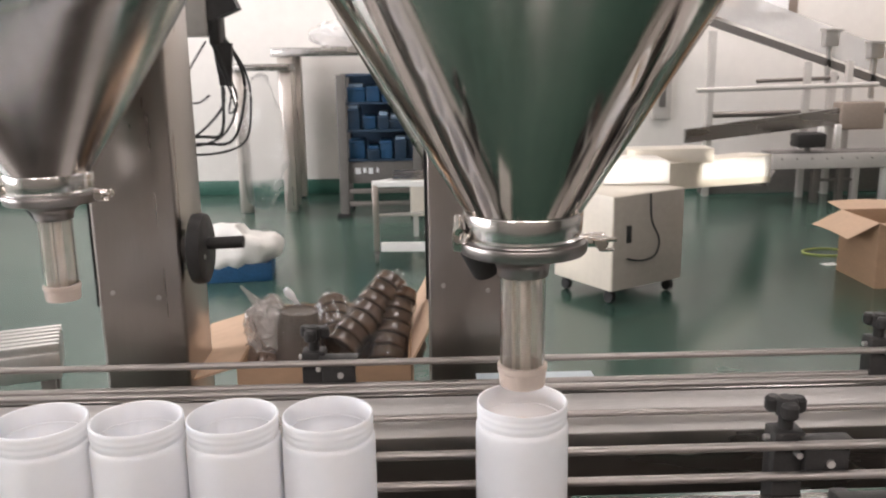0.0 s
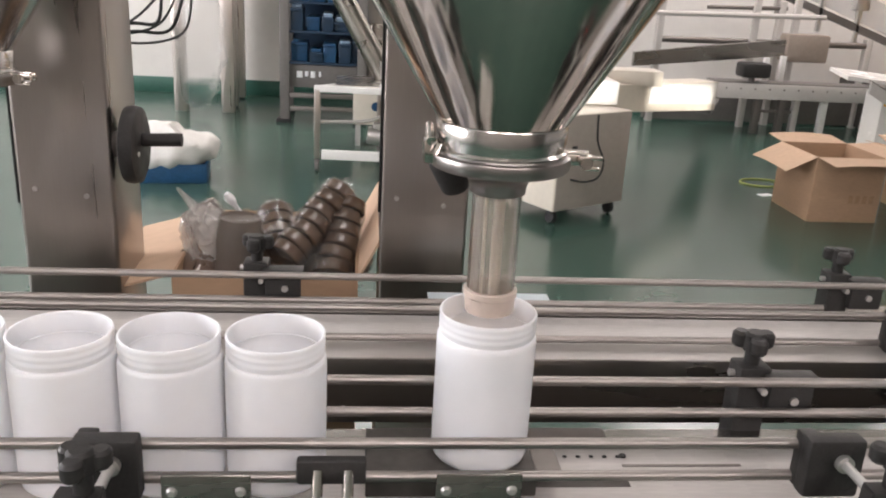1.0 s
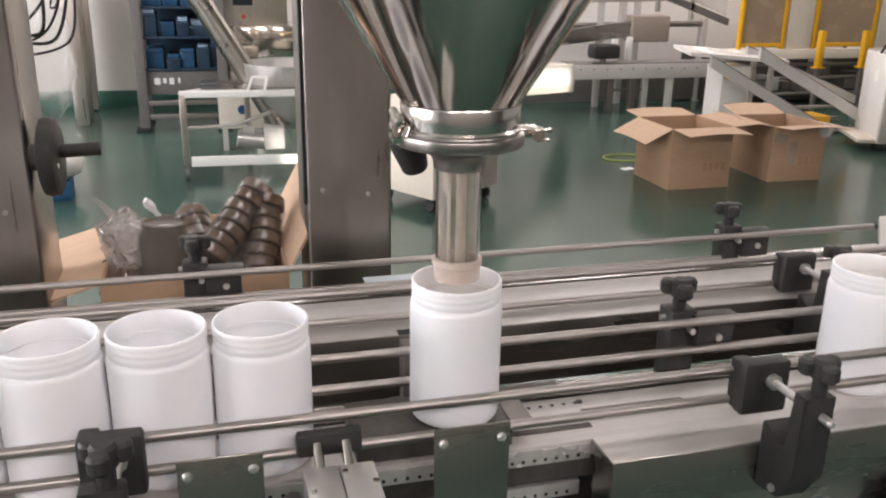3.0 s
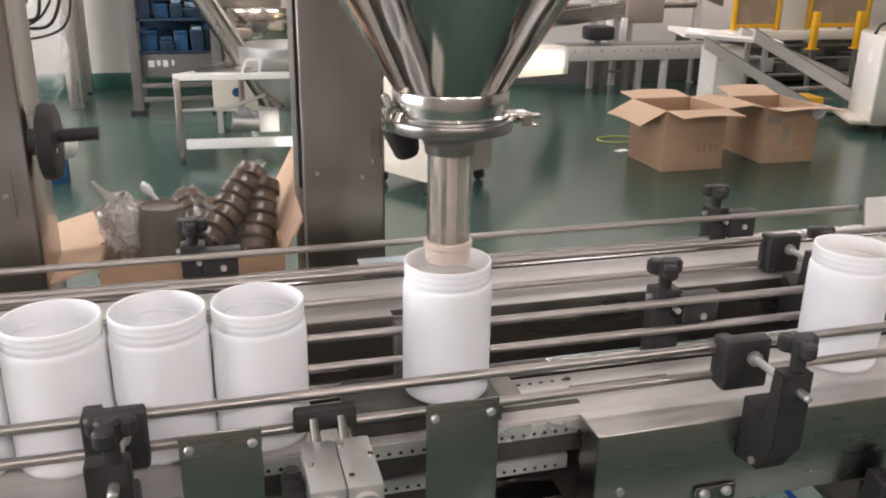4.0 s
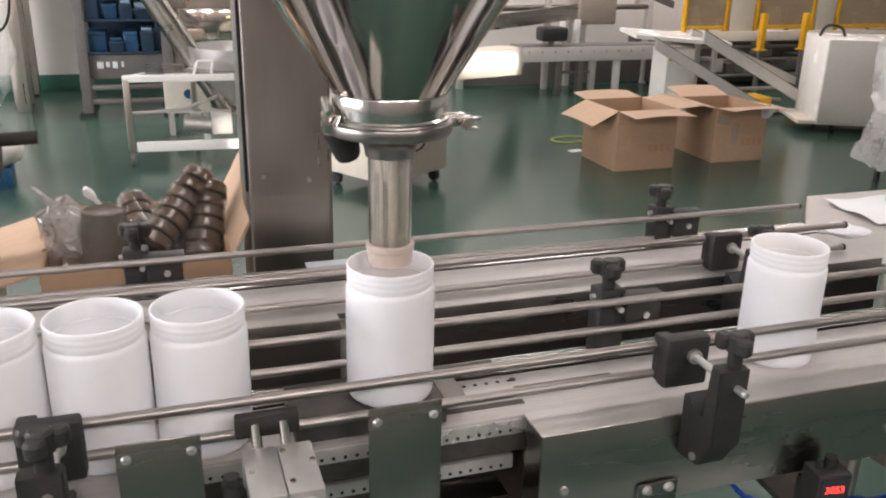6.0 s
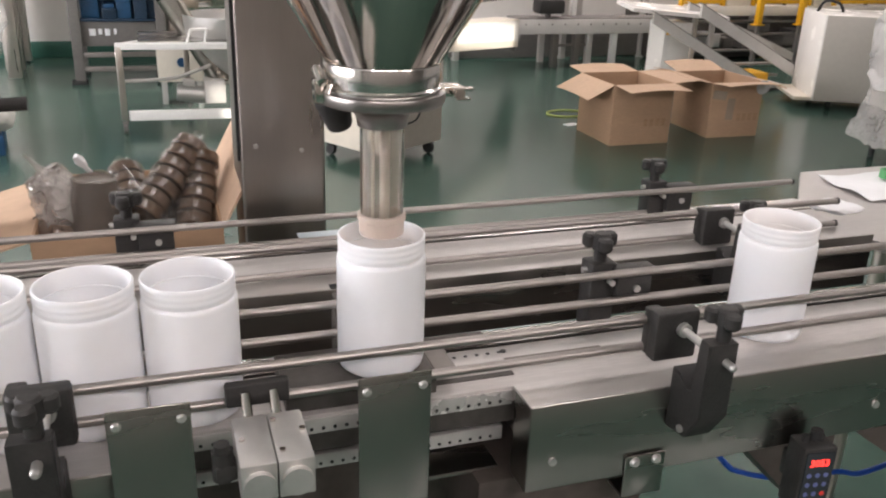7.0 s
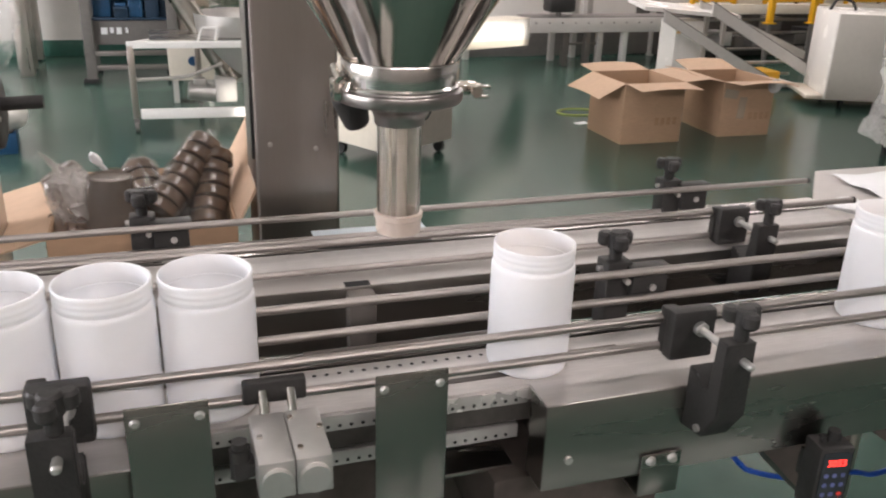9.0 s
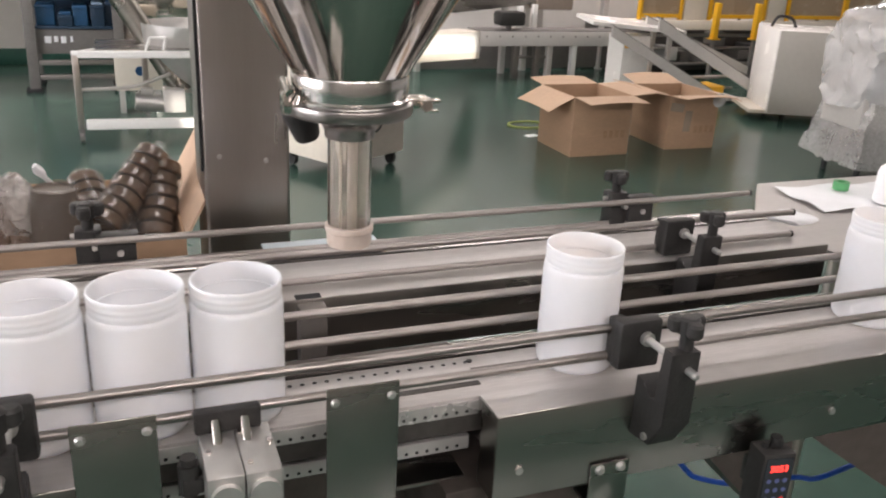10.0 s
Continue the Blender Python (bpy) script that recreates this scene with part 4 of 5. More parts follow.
# ---- speed controller under the near conveyor ----
def controller(m):
    root = thing("speed_controller", "black speed controller with red digital readout and keys", "speed controller", m)
    bm = B()
    box(bm, -0.036, 0.036, -0.026, 0.03, -0.15, 0.0, 0.004)
    part("housing", bm, M_BLACK, root)
    bm = B()
    box(bm, -0.030, 0.030, -0.0285, -0.026, -0.145, -0.008, 0.002)
    fp = part("front_panel", bm, M_SCREEN, root)
    cu = bpy.data.curves.new("digits", "FONT")
    cu.body, cu.size, cu.extrude, cu.align_x, cu.align_y = "3053", 0.021, 0.0004, "CENTER", "CENTER"
    tmp = new("digits_source", cu)
    bpy.context.view_layer.update()
    me = bpy.data.meshes.new_from_object(tmp.evaluated_get(bpy.context.evaluated_depsgraph_get()))
    bpy.data.objects.remove(tmp)
    me.materials.clear()
    me.materials.append(M_LED)
    dg = new("digits", me)
    dg.parent = fp
    dg.matrix_basis = pose(0, -0.0292, -0.032, 90)
    tagged(dg, "glowing red digits reading 3053")
    for r in range(3):
        for c in range(3):
            bm = B()
            rod(bm, (-0.018 + 0.018 * c, -0.0286, -0.060 - 0.022 * r), (-0.018 + 0.018 * c, -0.0298, -0.060 - 0.022 * r), 0.0052, 14)
            part("key", bm, M_REDKEY if (r, c) == (2, 2) else M_KEYS, fp)
    bm = B()
    for k in range(3):
        rod(bm, (-0.018 + 0.016 * k, 0.004, 0), (-0.018 + 0.016 * k, 0.004, 0.014), 0.007, 12)
    rod(bm, (0.004, 0.004, 0.006), (0.004, 0.004, 0.024), 0.012, 14)
    part("cable_gland", bm, M_RUBBER, root)
    bm = B()
    box(bm, -0.022, 0.022, 0.030, 0.060, -0.11, -0.05, 0.002)
    part("bracket", bm, M_BLACK, root)
    return root


controller(pose(0.524, -0.102, 0.832, 0, 0, -8) @ Matrix.Diagonal((0.61, 0.61, 0.61, 1)))
bm = B()
box(bm, -0.026, 0.026, -0.003, 0.0, -0.042, 0.014, 0.0015)
box(bm, -0.026, 0.026, 0.0, 0.030, -0.042, -0.038, 0.001)
_jp = thing("joint_plate", "small steel joint plate with two bolts under the channel", "joint plate", at(0.306, -0.0745, 0.824))
part("plate", bm, M_STEELX, _jp)
for _x in (-0.014, 0.014):
    bm = B()
    lathe(bm, [(0, 0.005), (0.004, 0.0045), (0.0065, 0.0)], 14, Matrix.Translation((_x, -0.003, 0.006)) @ pose(0, 0, 0, 90))
    part("bolt", bm, M_ALU, _jp)
solid("air_hose", tube(B(), [(0.56, 0.25, 0.70), (0.691, 0.25, 0.536), (0.743, 0.25, 0.496), (0.85, 0.25, 0.462), (0.963, 0.25, 0.454), (1.027, 0.25, 0.439), (1.15, 0.25, 0.46)], 0.005), M_HOSE, "thin blue air hose sagging under the conveyor", "air hose")
bm = B()
box(bm, 0.12, 0.34, -0.03, 0.12, 0.70, 0.80, 0.004)
_mb = thing("drive_motor", "dark gear motor box hung under the conveyor", "drive motor")
part("gearbox", bm, M_DECK, _mb)
bm = B()
box(bm, 0.20, 0.24, -0.03, 0.10, 0.80, 0.828)
part("mount", bm, M_DARKSTEEL, _mb)


bm = B()
prism(bm, [(0.69, 0.808), (1.20, 0.808), (1.20, 0.44), (0.95, 0.575), (0.72, 0.735), (0.69, 0.76)], 0.0, 0.10)
_gd = thing("chain_guard", "dark steel chain guard under the conveyor", "chain guard")
part("cover", bm, M_DECK, _gd)
bm = B()
prism(bm, [(0.495, 0.808), (0.665, 0.808), (0.665, 0.60), (0.61, 0.655), (0.52, 0.750), (0.495, 0.770)], 0.0, 0.09)
part("mount_plate", bm, M_DECK, _gd)
bm = B()
box(bm, 0.68, 0.74, -0.02, 0.08, 0.808, 0.828)
part("mount", bm, M_DARKSTEEL, _gd)

# ---- cable loom by the second column ----
_cb = thing("junction_box", "grey junction box with looped black cables", "junction box", at(-0.60, 1.25, 0))
bm = B()
box(bm, -0.10, 0.045, -0.04, 0.05, 1.47, 1.70, 0.004)
part("housing", bm, M_GREYMET, _cb)
bm = B()
box(bm, 0.045, 0.07, -0.03, 0.04, 1.45, 1.62, 0.006)
part("plug_block", bm, M_BLACK, _cb)
bm = B()
box(bm, -0.09, -0.05, -0.02, 0.02, 0, 1.47, 0.003)
part("stand", bm, M_STEEL, _cb)
random.seed(11)
for _k in range(5):
    bm = B()
    _y = -0.02 + 0.012 * _k
    _j = [random.uniform(-0.014, 0.014) for _ in range(10)]
    tube(bm, [(0.052 + 0.004 * _k, _y, 1.47), (0.060 + 0.014 * _k + _j[0], _y, 1.40 + _j[1]), (0.058 + 0.017 * _k + _j[2], _y, 1.33 + _j[3]), (0.035 + 0.014 * _k + _j[4], _y, 1.275 - 0.012 * _k + _j[5]), (-0.01 + _j[6], _y, 1.240 - 0.010 * _k + _j[7]), (-0.08, _y, 1.25 - 0.008 * _k), (-0.13, _y, 1.28)], 0.0036 if _k % 2 else 0.0028)
    part("cable", bm, M_CABLE, _cb)
for _pts in ([(0.05, -0.03, 1.46), (0.075, -0.03, 1.38), (0.095, -0.03, 1.315), (0.080, -0.03, 1.30), (0.088, -0.03, 1.36), (0.060, -0.03, 1.45)],
             [(0.04, -0.035, 1.46), (0.0, -0.035, 1.40), (-0.03, -0.035, 1.335), (0.01, -0.035, 1.322), (0.04, -0.035, 1.34)]):
    part("cable", tube(B(), _pts, 0.0022), M_CABLE, _cb)
bm = B()
slab(bm, [(0.046, -0.032, 1.50), (0.115, -0.032, 1.53), (0.085, -0.032, 1.60), (0.046, -0.032, 1.62)], 0.05)
slab(bm, [(0.062, -0.024, 1.36), (0.088, -0.024, 1.36), (0.095, -0.024, 1.455), (0.055, -0.024, 1.455)], 0.016)
part("plug", bm, M_BLACK, _cb, "dark angled plug with bunched cables")


# ---- ribbed aluminium unit behind the second column ----
_ru = thing("profile_unit", "ribbed aluminium profile unit on dark steel legs", "machine unit", at(-1.36, 1.62, 0, 20))
bm = B()
box(bm, -0.20, 0.20, -0.11, 0.11, 0.52, 0.60, 0.004)
_pf = part("profile", bm, M_ALU, _ru)
for _k in range(6):
    bm = B()
    box(bm, -0.20, 0.20, -0.10 + 0.036 * _k, -0.08 + 0.036 * _k, 0.60, 0.625, 0.002)
    part("rib", bm, M_ALU, _pf)
for _x in (-0.16, 0.16):
    for _y in (-0.08, 0.08):
        bm = B()
        box(bm, _x - 0.02, _x + 0.02, _y - 0.02, _y + 0.02, 0, 0.52, 0.002)
        part("leg", bm, M_DARKGREY, _ru)


# ---- blue crate and sack ----
_cr = thing("blue_crate", "low blue plastic crate on the green floor", "crate", at(-1.34, 4.78, 0, 6))
bm = B()
for a in ((-0.26, 0.26, -0.18, -0.168), (-0.26, 0.26, 0.168, 0.18), (-0.26, -0.248, -0.168, 0.168), (0.248, 0.26, -0.168, 0.168)):
    box(bm, a[0], a[1], a[2], a[3], 0.0, 0.12, 0.003)
part("wall", bm, M_BLUE, _cr)
part("base", box(B(), -0.248, 0.248, -0.168, 0.168, 0.0, 0.02), M_BLUE, _cr)
bm = B()
bmesh.ops.create_icosphere(bm, subdivisions=4, radius=1)
for v in bm.verts:
    v.co = Vector((v.co.x * 0.30, v.co.y * 0.20, v.co.z * 0.13 + (0.05 if v.co.x < 0.2 and v.co.z > 0 else 0)))
crumple(bm, 0.05, 5, 1)
solid("white_sack", bm, M_SACK, "slumped white woven sack lying on the crate", "sack", m=at(-1.32, 4.76, 0.185, 4))


# ---- white trolley with the inclined screw feeder ----
def trolley(m):
    root = thing("trolley", "white tubular steel trolley on small casters", "trolley", m)
    W, D, H = 0.86, 0.55, 0.56
    s = 0.02
    for x, y, mt in ((0, 0, M_STEEL), (W, 0, M_STEEL), (W, D, M_STEEL), (0.40, D, M_STEEL)):
        bm = B()
        box(bm, x - s, x + s, y - s, y + s, 0.09, H, 0.004)
        lg = part("leg", bm, mt, root)
        bm = B()
        rod(bm, (x - 0.012, y, 0.035), (x + 0.012, y, 0.035), 0.035, 18)
        box(bm, x - 0.018, x + 0.018, y - 0.016, y + 0.016, 0.06, 0.09)
        part("caster", bm, M_DARKGREY, lg)
    for a in ((-s, W + s, -s, s), (0.38, W + s, D - s, D + s), (W - s, W + s, s, D - s)):
        bm = B()
        box(bm, a[0], a[1], a[2], a[3], H - 0.021, H + 0.021, 0.004)
        part("rail", bm, M_WHITEMET, root)
    bm = B()
    slab(bm, [(-s, 0.02, H + 0.015), (s, 0.02, H + 0.015), (0.42, D - s, H + 0.015), (0.38, D - s, H + 0.015)], 0.03)
    part("rail", bm, M_WHITEMET, root)
    bm = B()
    box(bm, 0.03, W + s, -s, s, 0.085, 0.148, 0.004)
    part("rail", bm, M_WHITEMET, root)
    bm = B()
    tube(bm, [(0.02, 0.02, 0.335), (0.30, 0.10, 0.335), (0.42, 0.15, 0.36), (0.56, 0.22, 0.40)], 0.012, 10)
    part("brace", bm, M_GREYMET, root)
    return root


trolley(at(-0.40, 5.05, 0, -3))
_fd = thing("screw_feeder", "inclined steel screw feeder with a motor on the trolley", "screw feeder", at(0, 5.4, 0))
bm = B()
rod(bm, (-0.62, 0.25, 1.75), (0.26, -0.05, 0.26), 0.075, 28)
part("tube", bm, M_OLIVE, _fd, "dull dark steel feed tube")
bm = B()
lathe(bm, [(0.06, 0.25), (0.10, 0.32), (0.30, 0.60), (0.31, 0.72), (0.305, 0.72), (0.295, 0.605), (0.095, 0.325), (0.06, 0.26)], 40, at(0.32, 0.0, 0))
part("bowl", bm, M_ALU, _fd)
bm = B()
rod(bm, (-0.06, -0.12, 0.215), (0.14, -0.12, 0.19), 0.058, 24)
_mt = part("motor", bm, M_ALU, _fd)
for _k in range(5):
    bm = B()
    rod(bm, (-0.045 + 0.035 * _k, -0.12, 0.2145 - 0.004 * _k), (-0.035 + 0.035 * _k, -0.12, 0.2135 - 0.004 * _k), 0.066, 24)
    part("fin", bm, M_ALU, _mt)
bm = B()
box(bm, -0.02, 0.06, -0.15, -0.08, 0.25, 0.30, 0.005)
part("terminal_box", bm, M_ALU, _mt)
bm = B()
box(bm, 0.12, 0.26, -0.19, -0.02, 0.1415, 0.30, 0.012)
part("gearbox", bm, M_GREYMET, _fd)
bm = B()
for _a, _b in (((0.02, 5.04, 0.581), (0.05, 5.06, 0.66)), ((0.05, 5.06, 0.66), (0.15, 5.06, 0.66)), ((0.15, 5.06, 0.66), (0.13, 5.04, 0.581))):
    rod(bm, _a, _b, 0.009, 10)
solid("wire_stand", bm, M_WHITEMET, "small white bent-wire stand on the trolley rail", "wire stand")
solid("drip_tray", box(B(), -0.28, 0.42, 5.08, 5.56, 0.582, 0.586), M_STEELX, "flat steel drip tray on the trolley frame", "tray")
_bk = thing("control_box", "cream control box with a blue button", "control box", at(0.06, 6.0, 0))
bm = B()
box(bm, -0.23, 0.10, -0.10, 0.10, 0.17, 0.50, 0.006)
part("housing", bm, M_CREAM, _bk)
bm = B()
rod(bm, (-0.056, -0.10, 0.314), (-0.056, -0.115, 0.314), 0.034, 20)
part("button", bm, M_BLUE, _bk)
for _x in (-0.19, 0.06):
    bm = B()
    box(bm, _x - 0.02, _x + 0.02, -0.08, 0.08, 0, 0.17)
    part("leg", bm, M_GREYMET, _bk)


# ---- rack of blue parts ----
def blue_rack(m):
    root = thing("parts_rack", "tall dark steel rack holding blue bins over a grey drawer unit", "rack", m)
    for x in (0, 0.66):
        for y in (0, 0.45):
            bm = B()
            box(bm, x - 0.04, x + 0.04, y - 0.03, y + 0.03, 0.03, 1.26, 0.003)
            ps = part("post", bm, M_DARKGREY, root)
            bm = B()
            box(bm, x - 0.07, x + 0.05, y - 0.06, y + 0.06, 0.0, 0.03, 0.004)
            part("foot", bm, M_RUBBER, ps)
    for z in (0.52, 0.78, 1.02, 1.26):
        bm = B()
        box(bm, 0.04, 0.62, 0, 0.45, z - 0.02, z, 0.002)
        part("shelf", bm, M_NAVY, root)
    part("back_panel", box(B(), 0.04, 0.62, 0.455, 0.47, 0.50, 1.24), M_NAVY, root)
    for z in (0.12, 0.235):
        bm = B()
        box(bm, 0.04, 0.62, -0.02, 0.02, z - 0.02, z + 0.02, 0.003)
        part("tie_rail", bm, M_CROSS, root)
    bm = B()
    box(bm, 0.04, 0.62, 0.03, 0.42, 0.30, 0.495, 0.006)
    dw = part("drawer_unit", bm, M_DARKGREY, root, "dull grey drawer unit")
    for k, (a, b) in enumerate(((0.10, 0.15), (0.17, 0.20), (0.22, 0.26), (0.29, 0.31))):
        bm = B()
        box(bm, a, b, 0.022, 0.030, 0.385 + 0.01 * (k % 2), 0.44, 0.002)
        part("tag", bm, M_PAPER, dw, "small white tag")
    return root


blue_rack(at(-0.77, 6.83, 0))
random.seed(5)
for _z in (0.52, 0.78, 1.02):
    _x = -0.72
    while _x < -0.20:
        _w = random.uniform(0.045, 0.085)
        _h = random.uniform(0.08, 0.19)
        _pb = thing("parts_bin", "blue plastic parts bin on the dark rack", "parts bin", at(_x + _w, 6.99 + random.uniform(-0.03, 0.05), _z), "parts bins")
        bm = B()
        box(bm, -_w, _w, -0.14, 0.14, 0, _h, 0.008)
        box(bm, -_w, _w, -0.165, -0.14, _h - 0.025, _h, 0.004)
        part("tub", bm, random.choice((M_BLUE, M_BLUE, M_NAVY, M_NAVY)), _pb)
        if random.random() < 0.5:
            bm = B()
            box(bm, -_w * 0.8, _w * 0.8, -0.12, 0.10, _h, _h + random.uniform(0.02, 0.05), 0.006)
            part("contents", bm, random.choice((M_BLUEPALE, M_BLUEPALE, M_BLUE)), _pb, "pale blue parts")
        _x += 2 * _w + random.uniform(0.0, 0.03)


# ---- machines along the wall ----
def wall_bench(m):
    root = thing("steel_platform", "high stainless platform on square legs by the wall", "platform", m)
    bm = B()
    box(bm, 0, 1.55, -0.35, 0.35, 1.42, 1.50, 0.004)
    part("top", bm, M_STEELX, root)
    for x in (0.12, 1.44):
        for y in (-0.25, 0.25):
            bm = B()
            box(bm, x - 0.075, x + 0.075, y - 0.05, y + 0.05, 0.02, 1.42, 0.004)
            lg = part("leg", bm, M_STEEL, root)
            bm = B()
            rod(bm, (x, y, 0), (x, y, 0.02), 0.06, 16)
            part("foot", bm, M_RUBBER, lg)
    return root


wall_bench(at(-1.45, 7.72, 0))
film_heap(at(-1.50, 6.95, 0.66), 0.20, 0.20, 0.62, 11.0, "tall upright sack of clear plastic film", M_FILM)
film_heap(at(-0.85, 7.75, 1.62), 0.30, 0.22, 0.13, 14.0, "crumpled pale film lying on the platform", M_WRAP)
_pk = thing("packing_stand", "slim stainless stand by the wall", "stand", at(-1.72, 7.2, 0))
for _x in (0.0, 0.42):
    bm = B()
    box(bm, _x - 0.055, _x + 0.055, -0.05, 0.05, 0, 1.30, 0.004)
    part("leg", bm, M_STEEL, _pk)
bm = B()
box(bm, -0.06, 0.48, -0.20, 0.20, 1.30, 1.36, 0.004)
part("top", bm, M_STEELX, _pk)


def touch_machine(m):
    root = thing("packing_machine", "stainless packing machine with a small screen and red button", "packing machine", m)
    bm = B()
    box(bm, -0.18, 0.42, -0.2, 0.25, 0.85, 1.75, 0.006)
    cb = part("cabinet", bm, M_STEEL, root)
    bm = B()
    box(bm, -0.06, 0.14, -0.206, -0.2, 1.00, 1.16, 0.002)
    part("screen_frame", bm, M_GREYMET, cb)
    bm = B()
    box(bm, -0.045, 0.125, -0.2085, -0.206, 1.015, 1.145)
    part("screen", bm, M_SCREEN, cb)
    bm = B()
    rod(bm, (0.04, -0.2, 0.92), (0.04, -0.215, 0.92), 0.018, 16)
    part("button", bm, M_REDKEY, cb)
    bm = B()
    box(bm, -0.10, 0.55, -0.30, 0.25, 0.55, 0.85, 0.01)
    part("trough", bm, M_POLISH, root)
    for x in (-0.08, 0.45):
        bm = B()
        box(bm, x - 0.03, x + 0.03, -0.22, 0.2, 0, 0.55, 0.004)
        part("leg", bm, M_STEEL, root)
    return root


touch_machine(at(0.06, 7.35, 0))


# ---- cream cabinet under the inspection conveyor ----
def cream_cabinet(m):
    root = thing("control_cabinet", "cream steel control cabinet on casters with a hanging cable", "cabinet", m)
    bm = B()
    box(bm, 0, 0.57, 0, 0.50, 0.085, 0.635, 0.006)
    part("body", bm, M_CREAM, root)
    # door colour is the cream darkened, for the shade on the front
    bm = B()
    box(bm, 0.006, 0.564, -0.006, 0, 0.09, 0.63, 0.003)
    dr = part("door", bm, M_CREAM_SHADE, root, "cream door with the front's shade put into its paint")
    bm = B()
    box(bm, 0.10, 0.135, -0.016, -0.006, 0.36, 0.46, 0.003)
    part("handle", bm, M_BLACK, dr)
    for x in (0.05, 0.52):
        for y in (0.06, 0.44):
            bm = B()
            rod(bm, (x - 0.014, y, 0.04), (x + 0.014, y, 0.035), 0.035, 18)
            box(bm, x - 0.02, x + 0.02, y - 0.02, y + 0.02, 0.06, 0.085)
            part("caster", bm, M_RUBBER, root)
    bm = B()
    tube(bm, [(0.27, -0.02, 0.63), (0.27, -0.035, 0.48), (0.33, -0.04, 0.36), (0.30, -0.04, 0.27), (0.20, -0.035, 0.25), (0.10, -0.02, 0.27)], 0.006)
    part("cable", bm, M_CABLE, root)
    return root


cream_cabinet(at(0.985, 3.88, 0, 31))


def inspection_conveyor():
    root = thing("inspection_conveyor", "white and grey belt conveyor with pale side panels", "conveyor", at(0, 7.0, 0))
    bm = B()
    box(bm, 1.02, 1.42, -2.70, -2.35, 0.640, 0.775, 0.006)
    part("end_panel", bm, M_PANEL, root)
    bm = B()
    box(bm, 1.24, 1.80, -2.36, -2.16, 0.715, 0.81, 0.006)
    part("guard", bm, M_CREAM, root)
    # discharge chute running back to the bed; a whiter plate paints its sun patch
    a0, a1, b0, b1 = Vector((1.44, -2.53, 0.570)), Vector((1.44, -2.53, 0.735)), Vector((2.46, -1.66, 0.475)), Vector((2.46, -1.66, 0.680))
    bm = B()
    slab(bm, [a0, b0, b1, a1], 0.20)
    part("side_panel", bm, M_CREAM, root)
    q = lambda u, v: (a0.lerp(b0, u)).lerp(a1.lerp(b1, u), v)
    bm = B()
    slab(bm, [q(0.30, 0.30), q(0.985, 0.22), q(0.985, 0.97), q(0.30, 0.97)], 0.006, Matrix.Translation((0.0052, -0.0061, 0)))
    part("sun_patch_plate", bm, M_PANEL, root, "white plate standing in for a patch of sun")
    bm = B()
    slab(bm, [(2.44, -1.66, 0.47), (3.20, 0.0, 0.33), (3.20, 0.30, 0.33), (2.30, -1.40, 0.47)], 0.03)
    part("link_tray", bm, M_DARKGREY, root)
    bm = B()
    box(bm, 3.16, 4.95, 0.0, 0.30, 0.337, 0.475, 0.003)
    part("bed", bm, M_GREYMET, root)
    bm = B()
    box(bm, 3.16, 4.95, 0.02, 0.28, 0.476, 0.486, 0.002)
    part("belt", bm, M_DARKGREY, root)
    # dark plate added in place of the shadow under the bed
    bm = B()
    box(bm, 2.70, 4.95, 0.62, 0.70, 0.02, 0.34, 0.004)
    part("rear_dark_plate", bm, M_DARKGREY, root, "added dark plate standing in for shade behind the legs")
    for k in range(12):
        bm = B()
        screw_head(bm, 3.25 + 0.14 * k, 0.0, 0.43, r=0.009, h=0.006)
        part("bolt", bm, M_CROSS, root)
    for x, mt in ((3.62, M_CROSS), (3.86, M_CROSS), (4.0, M_GREYMET), (4.28, M_WHITEMET)):
        bm = B()
        box(bm, x - 0.03, x + 0.03, 0.08, 0.14, 0, 0.336, 0.003)
        part("leg", bm, mt, root)
    bm = B()
    box(bm, 3.60, 4.02, 0.10, 0.13, 0.20, 0.225, 0.002)
    part("tie_bar", bm, M_CROSS, root)
    bm = B()
    box(bm, 3.37, 3.65, -0.03, 0.16, 0.53, 0.665, 0.03)
    part("motor", bm, M_BLACK, root, "black drive motor")
    bm = B()
    rod(bm, (3.51, 0.07, 0.487), (3.51, 0.07, 0.54), 0.03)
    part("motor_foot", bm, M_DARKGREY, root)
    bm = B()
    slab(bm, [(2.45, 0.34, 0.555), (4.0, 0.34, 0.72), (4.0, 0.34, 0.875), (2.45, 0.34, 0.685)], 0.06)
    part("upper_beam", bm, M_STEELX, root)
    for x, z in ((3.70, 0.70), (3.86, 0.72)):
        bm = B()
        box(bm, x - 0.025, x + 0.025, 0.20, 0.25, 0.487, z, 0.003)
        part("post", bm, M_WHITEMET, root)
    bm = B()
    rod(bm, (2.55, 0.40, 1.05), (4.3, 0.40, 1.08), 0.024, 12)
    part("top_rail", bm, M_GREYMET, root)
    for x in (3.62, 4.02):
        bm = B()
        box(bm, x - 0.03, x + 0.03, 0.40, 0.45, 0.0, 1.30, 0.003)
        part("post", bm, M_GREYMET, root)
    bm = B()
    box(bm, 3.92, 4.34, 0.30, 0.50, 0.66, 0.92, 0.02)
    part("drive_head", bm, M_BOARD, root, "tan drive housing")
    return root


inspection_conveyor()


